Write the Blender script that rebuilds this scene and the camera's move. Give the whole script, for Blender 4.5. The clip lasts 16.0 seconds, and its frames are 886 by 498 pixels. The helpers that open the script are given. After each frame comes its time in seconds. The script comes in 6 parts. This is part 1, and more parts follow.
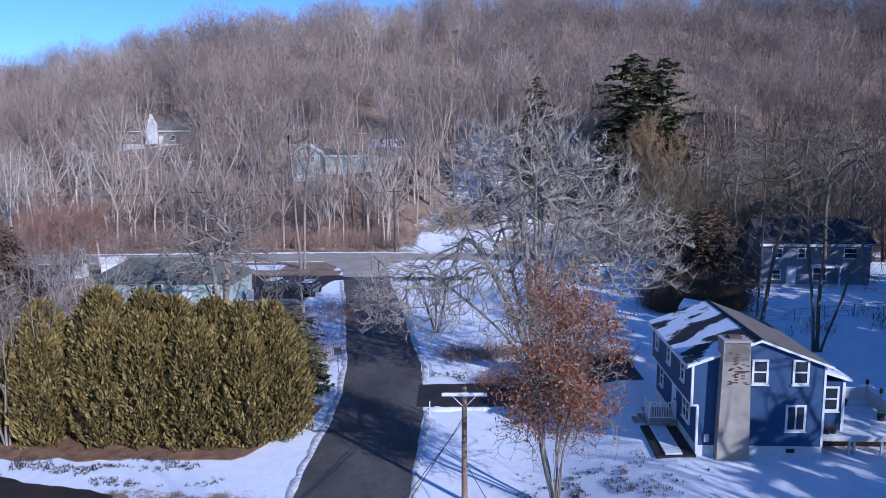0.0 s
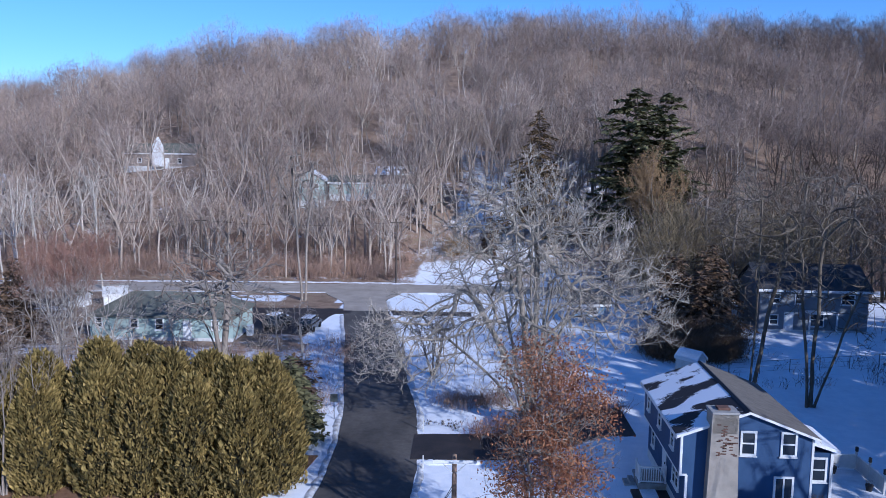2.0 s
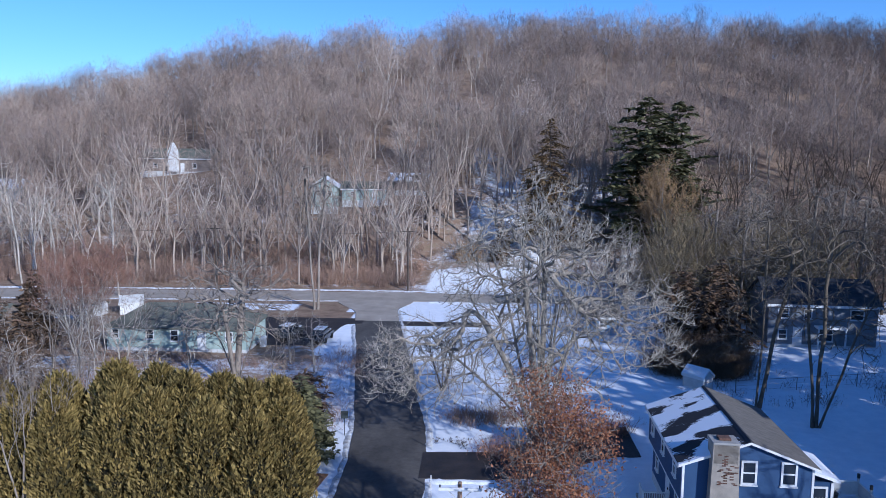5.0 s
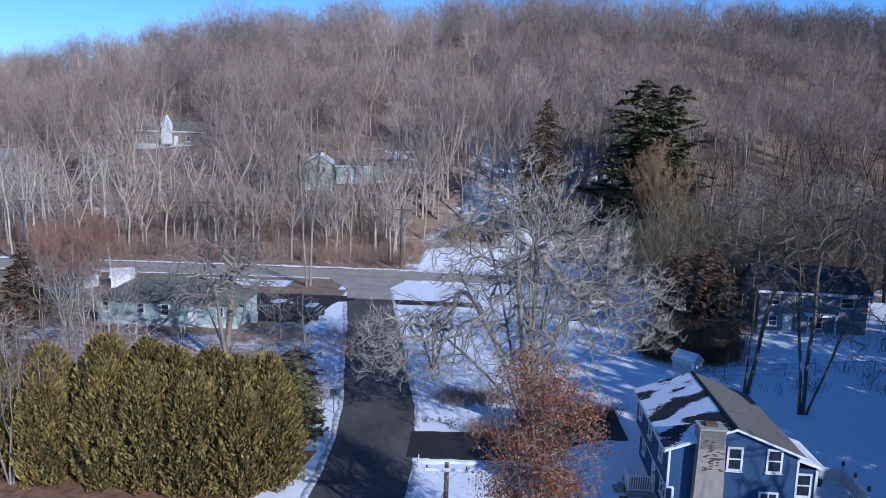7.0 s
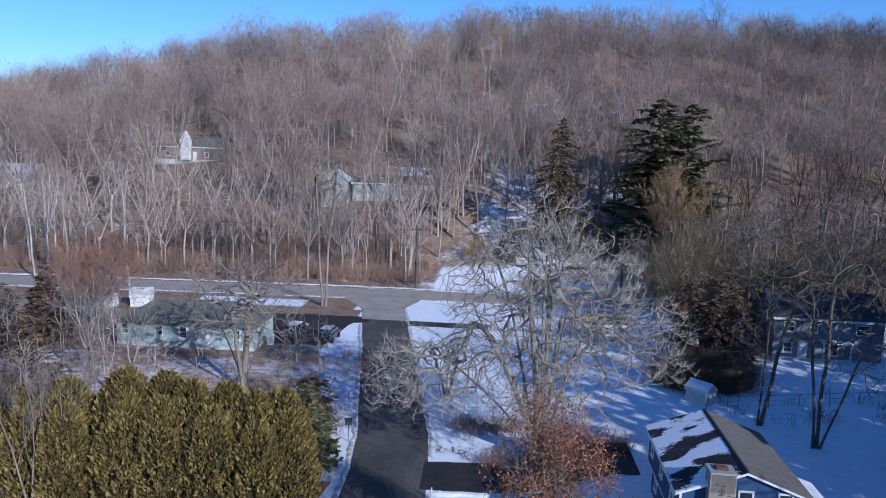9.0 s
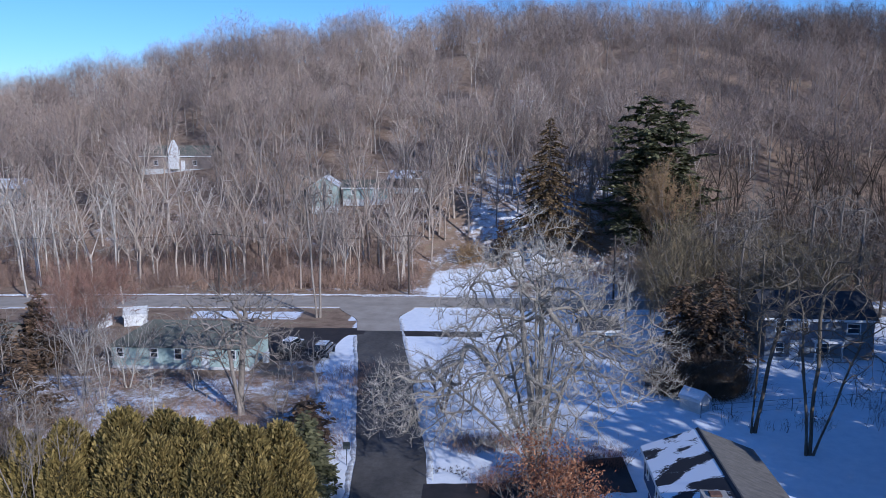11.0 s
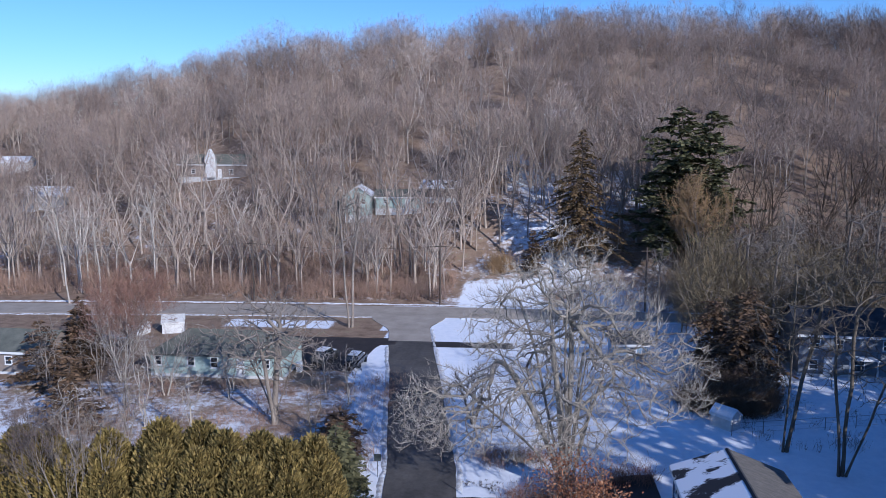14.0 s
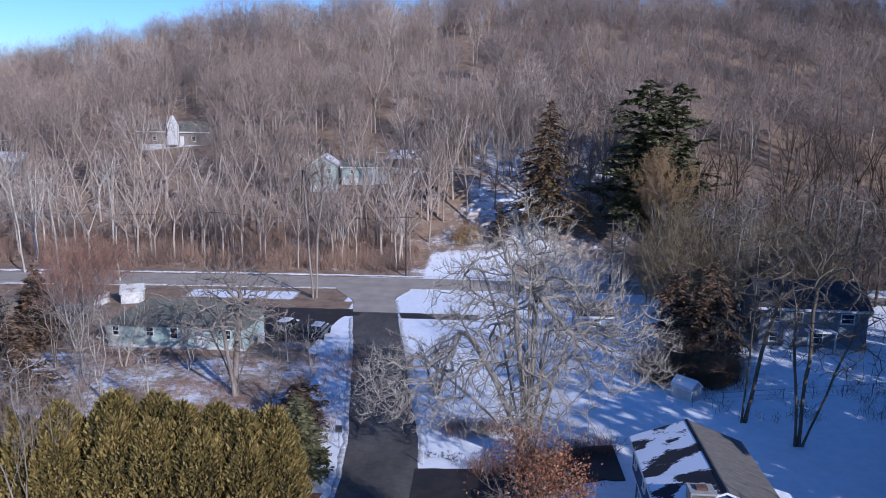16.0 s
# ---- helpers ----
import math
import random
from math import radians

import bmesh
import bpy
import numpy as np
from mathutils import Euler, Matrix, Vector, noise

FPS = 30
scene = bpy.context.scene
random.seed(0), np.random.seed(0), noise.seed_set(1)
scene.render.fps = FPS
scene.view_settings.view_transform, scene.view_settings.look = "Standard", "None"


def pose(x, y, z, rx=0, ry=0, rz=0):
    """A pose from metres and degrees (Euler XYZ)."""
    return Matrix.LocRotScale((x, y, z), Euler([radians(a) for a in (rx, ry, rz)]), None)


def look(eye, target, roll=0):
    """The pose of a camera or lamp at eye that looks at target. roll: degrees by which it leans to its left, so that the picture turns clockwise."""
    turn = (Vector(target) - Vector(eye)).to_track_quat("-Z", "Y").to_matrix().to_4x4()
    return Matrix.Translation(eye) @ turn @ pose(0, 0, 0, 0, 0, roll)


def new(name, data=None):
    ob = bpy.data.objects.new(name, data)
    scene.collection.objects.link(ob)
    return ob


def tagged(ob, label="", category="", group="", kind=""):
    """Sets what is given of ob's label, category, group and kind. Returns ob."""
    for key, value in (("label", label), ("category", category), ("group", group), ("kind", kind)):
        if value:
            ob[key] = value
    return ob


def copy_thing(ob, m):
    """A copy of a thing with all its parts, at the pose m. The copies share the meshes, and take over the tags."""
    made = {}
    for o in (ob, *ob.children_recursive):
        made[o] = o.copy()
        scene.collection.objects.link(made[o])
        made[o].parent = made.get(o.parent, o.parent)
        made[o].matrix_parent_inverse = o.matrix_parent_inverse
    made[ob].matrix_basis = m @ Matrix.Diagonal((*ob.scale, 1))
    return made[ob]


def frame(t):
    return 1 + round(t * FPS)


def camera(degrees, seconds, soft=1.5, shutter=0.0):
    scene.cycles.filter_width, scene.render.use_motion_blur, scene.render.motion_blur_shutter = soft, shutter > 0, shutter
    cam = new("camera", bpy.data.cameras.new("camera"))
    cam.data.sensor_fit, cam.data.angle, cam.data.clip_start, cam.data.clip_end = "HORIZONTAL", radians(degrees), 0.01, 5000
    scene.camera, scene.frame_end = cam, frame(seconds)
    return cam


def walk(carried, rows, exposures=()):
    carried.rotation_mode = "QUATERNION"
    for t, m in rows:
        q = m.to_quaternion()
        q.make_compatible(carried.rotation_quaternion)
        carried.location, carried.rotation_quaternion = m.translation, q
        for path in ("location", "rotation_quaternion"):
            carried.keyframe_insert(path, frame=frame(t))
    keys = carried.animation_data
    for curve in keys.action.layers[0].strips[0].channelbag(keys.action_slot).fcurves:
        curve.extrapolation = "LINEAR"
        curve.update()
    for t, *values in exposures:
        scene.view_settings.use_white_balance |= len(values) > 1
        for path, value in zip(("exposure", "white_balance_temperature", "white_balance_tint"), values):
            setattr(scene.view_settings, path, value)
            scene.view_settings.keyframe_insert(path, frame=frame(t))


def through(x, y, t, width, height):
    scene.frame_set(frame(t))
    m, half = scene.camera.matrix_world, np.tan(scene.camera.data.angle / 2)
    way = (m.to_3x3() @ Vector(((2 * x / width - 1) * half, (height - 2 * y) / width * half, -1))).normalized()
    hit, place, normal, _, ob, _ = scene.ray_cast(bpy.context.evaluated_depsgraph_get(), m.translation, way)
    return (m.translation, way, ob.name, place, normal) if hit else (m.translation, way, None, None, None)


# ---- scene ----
cam = camera(60.0, 16.0, 0.8)
PATH = [
    (0, (0.77, 1.44, 18.34), (0.573, 11.333, 16.924), -0.40),
    (0.5, (0.86, 1.25, 19.02), (0.655, 11.170, 17.791), -0.31),
    (1, (1.01, 1.21, 19.76), (0.766, 11.118, 18.458), -0.80),
    (1.5, (1.16, 1.28, 20.48), (0.937, 11.171, 19.012), 0.52),
    (2, (1.35, 1.19, 21.18), (1.091, 11.108, 19.955), 0.52),
    (2.5, (1.43, 1.08, 21.86), (0.998, 10.978, 20.482), -0.26),
    (3, (1.50, 0.88, 22.37), (0.945, 10.776, 21.017), -1.22),
    (3.5, (1.60, 0.74, 22.71), (1.155, 10.669, 21.652), 0.89),
    (3.7, (1.62, 0.70, 22.76), (1.191, 10.612, 21.514), 1.36),
    (5.8, (1.81, 0.42, 23.30), (1.389, 10.329, 22.038), 0.07),
    (6, (1.83, 0.47, 23.27), (1.437, 10.381, 22.036), 0.18),
    (6.5, (1.85, 0.60, 23.24), (1.491, 10.512, 21.949), 1.56),
    (7, (1.84, 0.74, 23.25), (1.489, 10.618, 21.712), 1.84),
    (7.5, (1.88, 0.70, 23.37), (1.557, 10.611, 22.105), 0.63),
    (8, (1.96, 0.60, 23.93), (1.566, 10.517, 22.710), -0.57),
    (8.5, (2.00, 0.34, 24.56), (1.488, 10.292, 23.687), 0.02),
    (9, (1.94, 0.37, 25.30), (1.379, 10.253, 23.851), 1.90),
    (9.5, (1.99, 0.35, 26.06), (1.371, 10.229, 24.624), 0.42),
    (10, (2.14, 0.42, 26.82), (1.563, 10.313, 25.500), 0.03),
    (10.2, (2.18, 0.49, 27.12), (1.634, 10.367, 25.635), 0.05),
    (12.3, (1.98, 0.58, 28.78), (1.565, 10.434, 27.143), -0.33),
    (12.5, (1.98, 0.48, 28.80), (1.512, 10.335, 27.155), -0.41),
    (13, (1.98, 0.21, 28.85), (1.398, 10.086, 27.420), -0.13),
    (13.5, (1.96, 0.10, 28.95), (1.334, 9.921, 27.179), -0.85),
    (14, (2.18, -0.20, 29.14), (1.299, 9.646, 27.613), -0.04),
    (14.5, (2.28, -0.27, 29.23), (1.370, 9.537, 27.476), -0.43),
    (15, (2.37, -0.03, 29.15), (1.578, 9.789, 27.424), -0.37),
    (15.5, (2.48, 0.31, 28.97), (1.837, 10.126, 27.167), 0.09),
    (16, (2.56, 0.75, 28.83), (2.090, 10.561, 26.946), 0.83),
]
walk(cam, [(t, look(eye, target, roll)) for t, eye, target, roll in PATH], [(0.0, 0.27, 4650.0, 22.0), (3.5, 0.28, 4700.0, 15.0), (7.0, 0.18, 4700.0, 16.0), (8.0, 0.2, 4700.0, 16.0), (9.0, 0.1, 4750.0, 16.0), (10.0, 0.1, 4750.0, 16.0), (12.5, 0.16, 4850.0, 16.0), (16.0, 0.2, 4900.0, 20.0)])

# ---- world, sun, light ----
SUN_AZ, SUN_EL = (0.66, -0.75), 24.0
world = bpy.data.worlds.new("sky")
scene.world = world
world.use_nodes = True
wn = world.node_tree.nodes
wl = world.node_tree.links
sky = wn.new("ShaderNodeTexSky")
sky.sky_type = "NISHITA"
sky.sun_disc = False
sky.sun_elevation = radians(SUN_EL)
sky.sun_rotation = math.atan2(SUN_AZ[0], SUN_AZ[1])
sky.air_density, sky.dust_density, sky.ozone_density = 1.0, 0.0, 6.0
wl.new(sky.outputs[0], wn["Background"].inputs[0])
wn["Background"].inputs[1].default_value = 0.104
sun = new("sun", bpy.data.lights.new("sun", "SUN"))
sun.data.energy, sun.data.angle, sun.data.color = 4.5, radians(0.6), (1.0, 0.86, 0.66)
_e = radians(SUN_EL)
sun.matrix_world = look((0, 0, 60), Vector((0, 0, 60)) - Vector((SUN_AZ[0] * math.cos(_e), SUN_AZ[1] * math.cos(_e), math.sin(_e))))

# ---- materials ----
def mat(name, rough=0.8, metal=0.0, spec=0.3):
    m = bpy.data.materials.new(name)
    m.use_nodes = True
    b = m.node_tree.nodes["Principled BSDF"]
    b.inputs["Roughness"].default_value = rough
    b.inputs["Metallic"].default_value = metal
    b.inputs["Specular IOR Level"].default_value = spec
    return m, m.node_tree.nodes, m.node_tree.links, b


def noise_node(n, l, scale, detail=4.0, rough=0.6, coord="Object", stretch=None):
    tc = n.new("ShaderNodeTexCoord")
    tx = n.new("ShaderNodeTexNoise")
    tx.inputs["Scale"].default_value = scale
    tx.inputs["Detail"].default_value = detail
    tx.inputs["Roughness"].default_value = rough
    if stretch:
        mp = n.new("ShaderNodeMapping")
        mp.inputs["Scale"].default_value = stretch
        l.new(tc.outputs[coord], mp.inputs["Vector"])
        l.new(mp.outputs[0], tx.inputs["Vector"])
    else:
        l.new(tc.outputs[coord], tx.inputs["Vector"])
    return tx


def ramp(n, l, src, stops):
    r = n.new("ShaderNodeValToRGB")
    e = r.color_ramp.elements
    while len(e) < len(stops):
        e.new(0.5)
    for k, (p, c) in zip(e, stops):
        k.position = p
        k.color = (*c, 1) if len(c) == 3 else c
    l.new(src, r.inputs[0])
    return r


def mix(n, l, fac, a, b, mode="MIX"):
    x = n.new("ShaderNodeMix")
    x.data_type = "RGBA"
    x.blend_type = mode
    for sock, v in ((x.inputs[0], fac), (x.inputs[6], a), (x.inputs[7], b)):
        if isinstance(v, (int, float)):
            sock.default_value = v
        elif isinstance(v, tuple):
            sock.default_value = (*v, 1)
        else:
            l.new(v, sock)
    return x.outputs[2]


def bump(n, l, b, height, strength=0.3, dist=0.05):
    bp = n.new("ShaderNodeBump")
    bp.inputs["Strength"].default_value = strength
    bp.inputs["Distance"].default_value = dist
    l.new(height, bp.inputs["Height"])
    l.new(bp.outputs[0], b.inputs["Normal"])


def surface(name, dark, light, scale=3.0, rough=0.8, metal=0.0, spec=0.3, relief=0.2, dist=0.03, fine=40.0, stretch=None, rnd=0.0):
    """Two scales of variation between two colours; rnd: variation from piece to piece."""
    m, n, l, b = mat(name, rough, metal, spec)
    big = noise_node(n, l, scale, stretch=stretch)
    small = noise_node(n, l, fine, 3.0)
    r1 = ramp(n, l, big.outputs[0], [(0.3, dark), (0.7, light)])
    r2 = ramp(n, l, small.outputs[0], [(0.3, (0.82, 0.82, 0.82)), (0.7, (1.0, 1.0, 1.0))])
    c = mix(n, l, 1.0, r1.outputs[0], r2.outputs[0], "MULTIPLY")
    if rnd:
        oi = n.new("ShaderNodeObjectInfo")
        geo = n.new("ShaderNodeNewGeometry")
        ad = n.new("ShaderNodeMath")
        ad.operation = "ADD"
        l.new(oi.outputs["Random"], ad.inputs[0])
        l.new(geo.outputs["Random Per Island"], ad.inputs[1])
        fr = n.new("ShaderNodeMath")
        fr.operation = "FRACT"
        l.new(ad.outputs[0], fr.inputs[0])
        r3 = ramp(n, l, fr.outputs[0], [(0.0, (1 - rnd,) * 3), (1.0, (1.0, 1.0, 1.0))])
        c = mix(n, l, 1.0, c, r3.outputs[0], "MULTIPLY")
    l.new(c, b.inputs["Base Color"])
    if relief:
        bump(n, l, b, small.outputs[0], relief, dist)
    return m


def leafy(name, stops, rough=0.7, through=0.25, scale=0.5):
    """Foliage: colour from clump to clump and from tree to tree, some light through it."""
    m, n, l, b = mat(name, rough, 0, 0.15)
    geo = n.new("ShaderNodeNewGeometry")
    r1 = ramp(n, l, geo.outputs["Random Per Island"], stops)
    big = noise_node(n, l, scale)
    r2 = ramp(n, l, big.outputs[0], [(0.3, (0.6, 0.6, 0.6)), (0.7, (1.15, 1.1, 1.0))])
    c = mix(n, l, 1.0, r1.outputs[0], r2.outputs[0], "MULTIPLY")
    l.new(c, b.inputs["Base Color"])
    tr = n.new("ShaderNodeBsdfTranslucent")
    l.new(c, tr.inputs["Color"])
    mx = n.new("ShaderNodeMixShader")
    mx.inputs[0].default_value = through
    l.new(b.outputs[0], mx.inputs[1])
    l.new(tr.outputs[0], mx.inputs[2])
    l.new(mx.outputs[0], n["Material Output"].inputs["Surface"])
    return m


def bark(name, dark, light, toned=False):
    m, n, l, b = mat(name, 0.9, 0, 0.15)
    big = noise_node(n, l, 1.2, stretch=(1, 1, 0.3))
    small = noise_node(n, l, 14.0, stretch=(1, 1, 0.25))
    r1 = ramp(n, l, big.outputs[0], [(0.3, dark), (0.7, light)])
    r2 = ramp(n, l, small.outputs[0], [(0.35, (0.6, 0.6, 0.6)), (0.65, (1, 1, 1))])
    c = mix(n, l, 1.0, r1.outputs[0], r2.outputs[0], "MULTIPLY")
    if toned:
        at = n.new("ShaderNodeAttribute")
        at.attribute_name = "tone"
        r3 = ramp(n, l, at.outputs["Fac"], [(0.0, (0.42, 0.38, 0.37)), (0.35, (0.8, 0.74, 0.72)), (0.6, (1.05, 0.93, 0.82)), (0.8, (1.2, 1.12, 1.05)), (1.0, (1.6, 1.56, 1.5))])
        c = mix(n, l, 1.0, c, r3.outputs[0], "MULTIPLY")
    l.new(c, b.inputs["Base Color"])
    bump(n, l, b, small.outputs[0], 0.4, 0.02)
    return m


def ground_material():
    m, n, l, b = mat("snowy_ground", 0.85, 0, 0.06)
    at = n.new("ShaderNodeAttribute")
    at.attribute_name = "bare"
    big = noise_node(n, l, 0.18, 5.0, 0.6)
    mid = noise_node(n, l, 1.1, 6.0, 0.7)
    fine = noise_node(n, l, 9.0, 5.0, 0.7)
    s1 = n.new("ShaderNodeMath"); s1.operation = "ADD"
    l.new(big.outputs[0], s1.inputs[0]); l.new(mid.outputs[0], s1.inputs[1])
    s2 = n.new("ShaderNodeMath"); s2.operation = "ADD"
    l.new(s1.outputs[0], s2.inputs[0]); l.new(fine.outputs[0], s2.inputs[1])
    s3 = n.new("ShaderNodeMath"); s3.operation = "MULTIPLY_ADD"
    l.new(s2.outputs[0], s3.inputs[0]); s3.inputs[1].default_value = 0.5
    l.new(at.outputs["Fac"], s3.inputs[2])
    cover = ramp(n, l, s3.outputs[0], [(0.0, (0, 0, 0)), (1.0, (1, 1, 1))])
    cover.color_ramp.elements[0].position = 0.97
    mr = n.new("ShaderNodeMapRange")
    mr.inputs[1].default_value, mr.inputs[2].default_value = 1.14, 1.26
    l.new(s3.outputs[0], mr.inputs[0])
    snow = ramp(n, l, mid.outputs[0], [(0.3, (0.72, 0.75, 0.80)), (0.7, (0.86, 0.87, 0.90))])
    lt = noise_node(n, l, 0.5, 4.0)
    litter = ramp(n, l, lt.outputs[0], [(0.3, (0.2, 0.14, 0.095)), (0.55, (0.35, 0.25, 0.175)), (0.75, (0.32, 0.27, 0.165))])
    fr = ramp(n, l, fine.outputs[0], [(0.3, (0.5, 0.5, 0.5)), (0.7, (1.1, 1.1, 1.1))])
    lit = mix(n, l, 1.0, litter.outputs[0], fr.outputs[0], "MULTIPLY")
    l.new(mix(n, l, mr.outputs[0], snow.outputs[0], lit), b.inputs["Base Color"])
    bump(n, l, b, fine.outputs[0], 0.35, 0.08)
    return m


def roof_snow_material():
    """Dark shingles under snow that has half slid and melted away."""
    m, n, l, b = mat("snowy_shingles", 0.85, 0, 0.2)
    big = noise_node(n, l, 0.5, 2.0, 0.4, stretch=(1, 1.3, 1))
    brick = noise_node(n, l, 3.0, 5.0, 0.7, stretch=(0.8, 3.0, 1))
    s = n.new("ShaderNodeMath"); s.operation = "MULTIPLY_ADD"
    l.new(brick.outputs[0], s.inputs[0]); s.inputs[1].default_value = 0.35
    l.new(big.outputs[0], s.inputs[2])
    mr = n.new("ShaderNodeMapRange")
    mr.inputs[1].default_value, mr.inputs[2].default_value = 0.635, 0.655
    l.new(s.outputs[0], mr.inputs[0])
    l.new(mix(n, l, mr.outputs[0], (0.035, 0.035, 0.04), (0.8, 0.82, 0.86)), b.inputs["Base Color"])
    bump(n, l, b, brick.outputs[0], 0.4, 0.03)
    return m


def asphalt_material():
    m, n, l, b = mat("asphalt", 0.8, 0, 0.15)
    big = noise_node(n, l, 0.25, 4.0, 0.6, stretch=(1, 0.5, 1))
    mid = noise_node(n, l, 2.0, 5.0, 0.65)
    fine = noise_node(n, l, 60.0, 2.0)
    r1 = ramp(n, l, big.outputs[0], [(0.3, (0.065, 0.061, 0.058)), (0.7, (0.13, 0.119, 0.108))])
    r2 = ramp(n, l, mid.outputs[0], [(0.3, (0.75, 0.75, 0.75)), (0.7, (1.1, 1.1, 1.1))])
    l.new(mix(n, l, 1.0, r1.outputs[0], r2.outputs[0], "MULTIPLY"), b.inputs["Base Color"])
    bump(n, l, b, fine.outputs[0], 0.3, 0.01)
    return m


M_GROUND = ground_material()
M_ASPHALT = asphalt_material()
M_ROAD = surface("pale_asphalt", (0.33, 0.29, 0.24), (0.45, 0.395, 0.33), 0.4, 0.9, spec=0.05)
M_DRIVE = surface("near_black_ground", (0.02, 0.018, 0.017), (0.05, 0.04, 0.035), 0.8, 0.6)
M_MULCH = surface("mulch", (0.15, 0.08, 0.045), (0.32, 0.19, 0.105), 1.5, 0.95, relief=0.6, dist=0.06, fine=12)
M_LAWN = surface("winter_lawn", (0.15, 0.12, 0.06), (0.26, 0.2, 0.11), 0.6, 0.95, relief=0.5, fine=14)
M_SNOW = surface("snow", (0.74, 0.76, 0.8), (0.87, 0.88, 0.9), 1.5, 0.7, relief=0.5, dist=0.05, fine=7)
M_DIRTYSNOW = surface("ploughed_snow", (0.35, 0.33, 0.31), (0.85, 0.86, 0.88), 2.5, 0.8, relief=0.7, dist=0.06, fine=8)
M_BARK_PALE = bark("pale_bark", (0.36, 0.32, 0.265), (0.62, 0.56, 0.48))
M_BARK_MAPLE = bark("maple_bark", (0.4, 0.35, 0.28), (0.7, 0.63, 0.53))
M_TRUNK_MAPLE = bark("maple_trunk_bark", (0.2, 0.172, 0.135), (0.46, 0.4, 0.32))
# Brown bark and twigs, darkened so their colour carries the side woods' shade.
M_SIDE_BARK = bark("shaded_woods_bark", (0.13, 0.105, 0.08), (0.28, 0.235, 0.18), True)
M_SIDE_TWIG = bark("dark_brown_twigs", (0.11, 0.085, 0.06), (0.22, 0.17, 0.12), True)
M_BARK_MID = bark("brown_grey_bark", (0.2, 0.165, 0.13), (0.42, 0.36, 0.3))
M_BARK_GREY = bark("grey_bark", (0.16, 0.135, 0.11), (0.34, 0.29, 0.24))
M_BARK_UMBER = bark("umber_bark", (0.10, 0.082, 0.06), (0.24, 0.2, 0.15))
M_BARK_DARK = bark("dark_bark", (0.07, 0.055, 0.045), (0.16, 0.13, 0.105))
M_BARK_WOODS = bark("woodland_bark", (0.33, 0.3, 0.26), (0.58, 0.53, 0.47), True)
M_TWIG_WOODS = bark("woodland_twigs", (0.31, 0.26, 0.225), (0.5, 0.425, 0.37), True)
M_TWIG_OLIVE = bark("olive_twigs", (0.16, 0.125, 0.07), (0.32, 0.25, 0.145))
M_TWIG_RED = bark("red_twigs", (0.22, 0.12, 0.085), (0.4, 0.235, 0.17))
M_TWIG_GOLD = bark("golden_twigs", (0.3, 0.19, 0.09), (0.46, 0.31, 0.16))
M_ARBOR = leafy("arborvitae", [(0.0, (0.09, 0.07, 0.028)), (0.3, (0.19, 0.15, 0.05)), (0.75, (0.33, 0.255, 0.085)), (1.0, (0.46, 0.35, 0.13))], through=0.2)
M_ARBOR_IN = surface("arborvitae_inner_shade", (0.02, 0.018, 0.008), (0.05, 0.042, 0.015), 2.0)
M_OAKLEAF = leafy("dry_leaves", [(0.0, (0.17, 0.07, 0.038)), (0.5, (0.34, 0.15, 0.08)), (1.0, (0.56, 0.31, 0.17))], through=0.3)
M_PINE = leafy("pine_needles", [(0.0, (0.06, 0.065, 0.036)), (0.6, (0.15, 0.148, 0.075)), (1.0, (0.24, 0.23, 0.12))], through=0.1)
M_SPRUCE = leafy("spruce_needles", [(0.0, (0.07, 0.05, 0.026)), (0.6, (0.16, 0.11, 0.055)), (1.0, (0.26, 0.175, 0.09))], through=0.1)
M_HEMLOCK = leafy("hemlock_needles", [(0.0, (0.075, 0.052, 0.034)), (0.6, (0.16, 0.108, 0.068)), (1.0, (0.25, 0.17, 0.11))], through=0.1)
M_OLIVE = leafy("olive_needles", [(0.0, (0.1, 0.078, 0.04)), (0.6, (0.21, 0.17, 0.085)), (1.0, (0.33, 0.26, 0.14))], through=0.2)
M_BLUE = surface("blue_siding", (0.026, 0.058, 0.135), (0.038, 0.08, 0.175), 0.7, 0.55, fine=25)
M_BLUE_SHED = surface("pale_blue_siding", (0.16, 0.25, 0.36), (0.22, 0.32, 0.43), 0.7, 0.6)
M_WHITE = surface("white_paint", (0.68, 0.68, 0.67), (0.82, 0.82, 0.8), 1.5, 0.5)
M_OFFWHITE = surface("weathered_white", (0.5, 0.5, 0.48), (0.68, 0.67, 0.64), 1.5, 0.7)
M_FOUND = surface("painted_foundation", (0.55, 0.55, 0.54), (0.72, 0.72, 0.7), 1.2, 0.8)
M_STUCCO = surface("chimney_stucco", (0.27, 0.24, 0.2), (0.40, 0.36, 0.3), 0.9, 0.9, relief=0.5)
M_BRICK = surface("brick", (0.10, 0.06, 0.045), (0.2, 0.11, 0.08), 6.0, 0.9, rnd=0.35)
M_SHINGLE = surface("sunlit_grey_shingles", (0.13, 0.12, 0.105), (0.22, 0.20, 0.175), 1.2, 0.9, relief=0.5, fine=18, stretch=(1, 3, 3), rnd=0.15)
M_SHINGLE_DARK = surface("dark_shingles", (0.03, 0.032, 0.038), (0.06, 0.06, 0.066), 1.2, 0.9, fine=18)
M_ROOFSNOW = roof_snow_material()
M_GREENSIDE = surface("pale_green_siding", (0.34, 0.44, 0.40), (0.46, 0.55, 0.50), 0.8, 0.7)
M_GREENROOF = surface("mossy_shingles", (0.10, 0.105, 0.085), (0.18, 0.18, 0.145), 0.8, 0.95, fine=15)
M_GREYSIDE = surface("grey_siding", (0.36, 0.36, 0.36), (0.5, 0.5, 0.49), 0.8, 0.7)
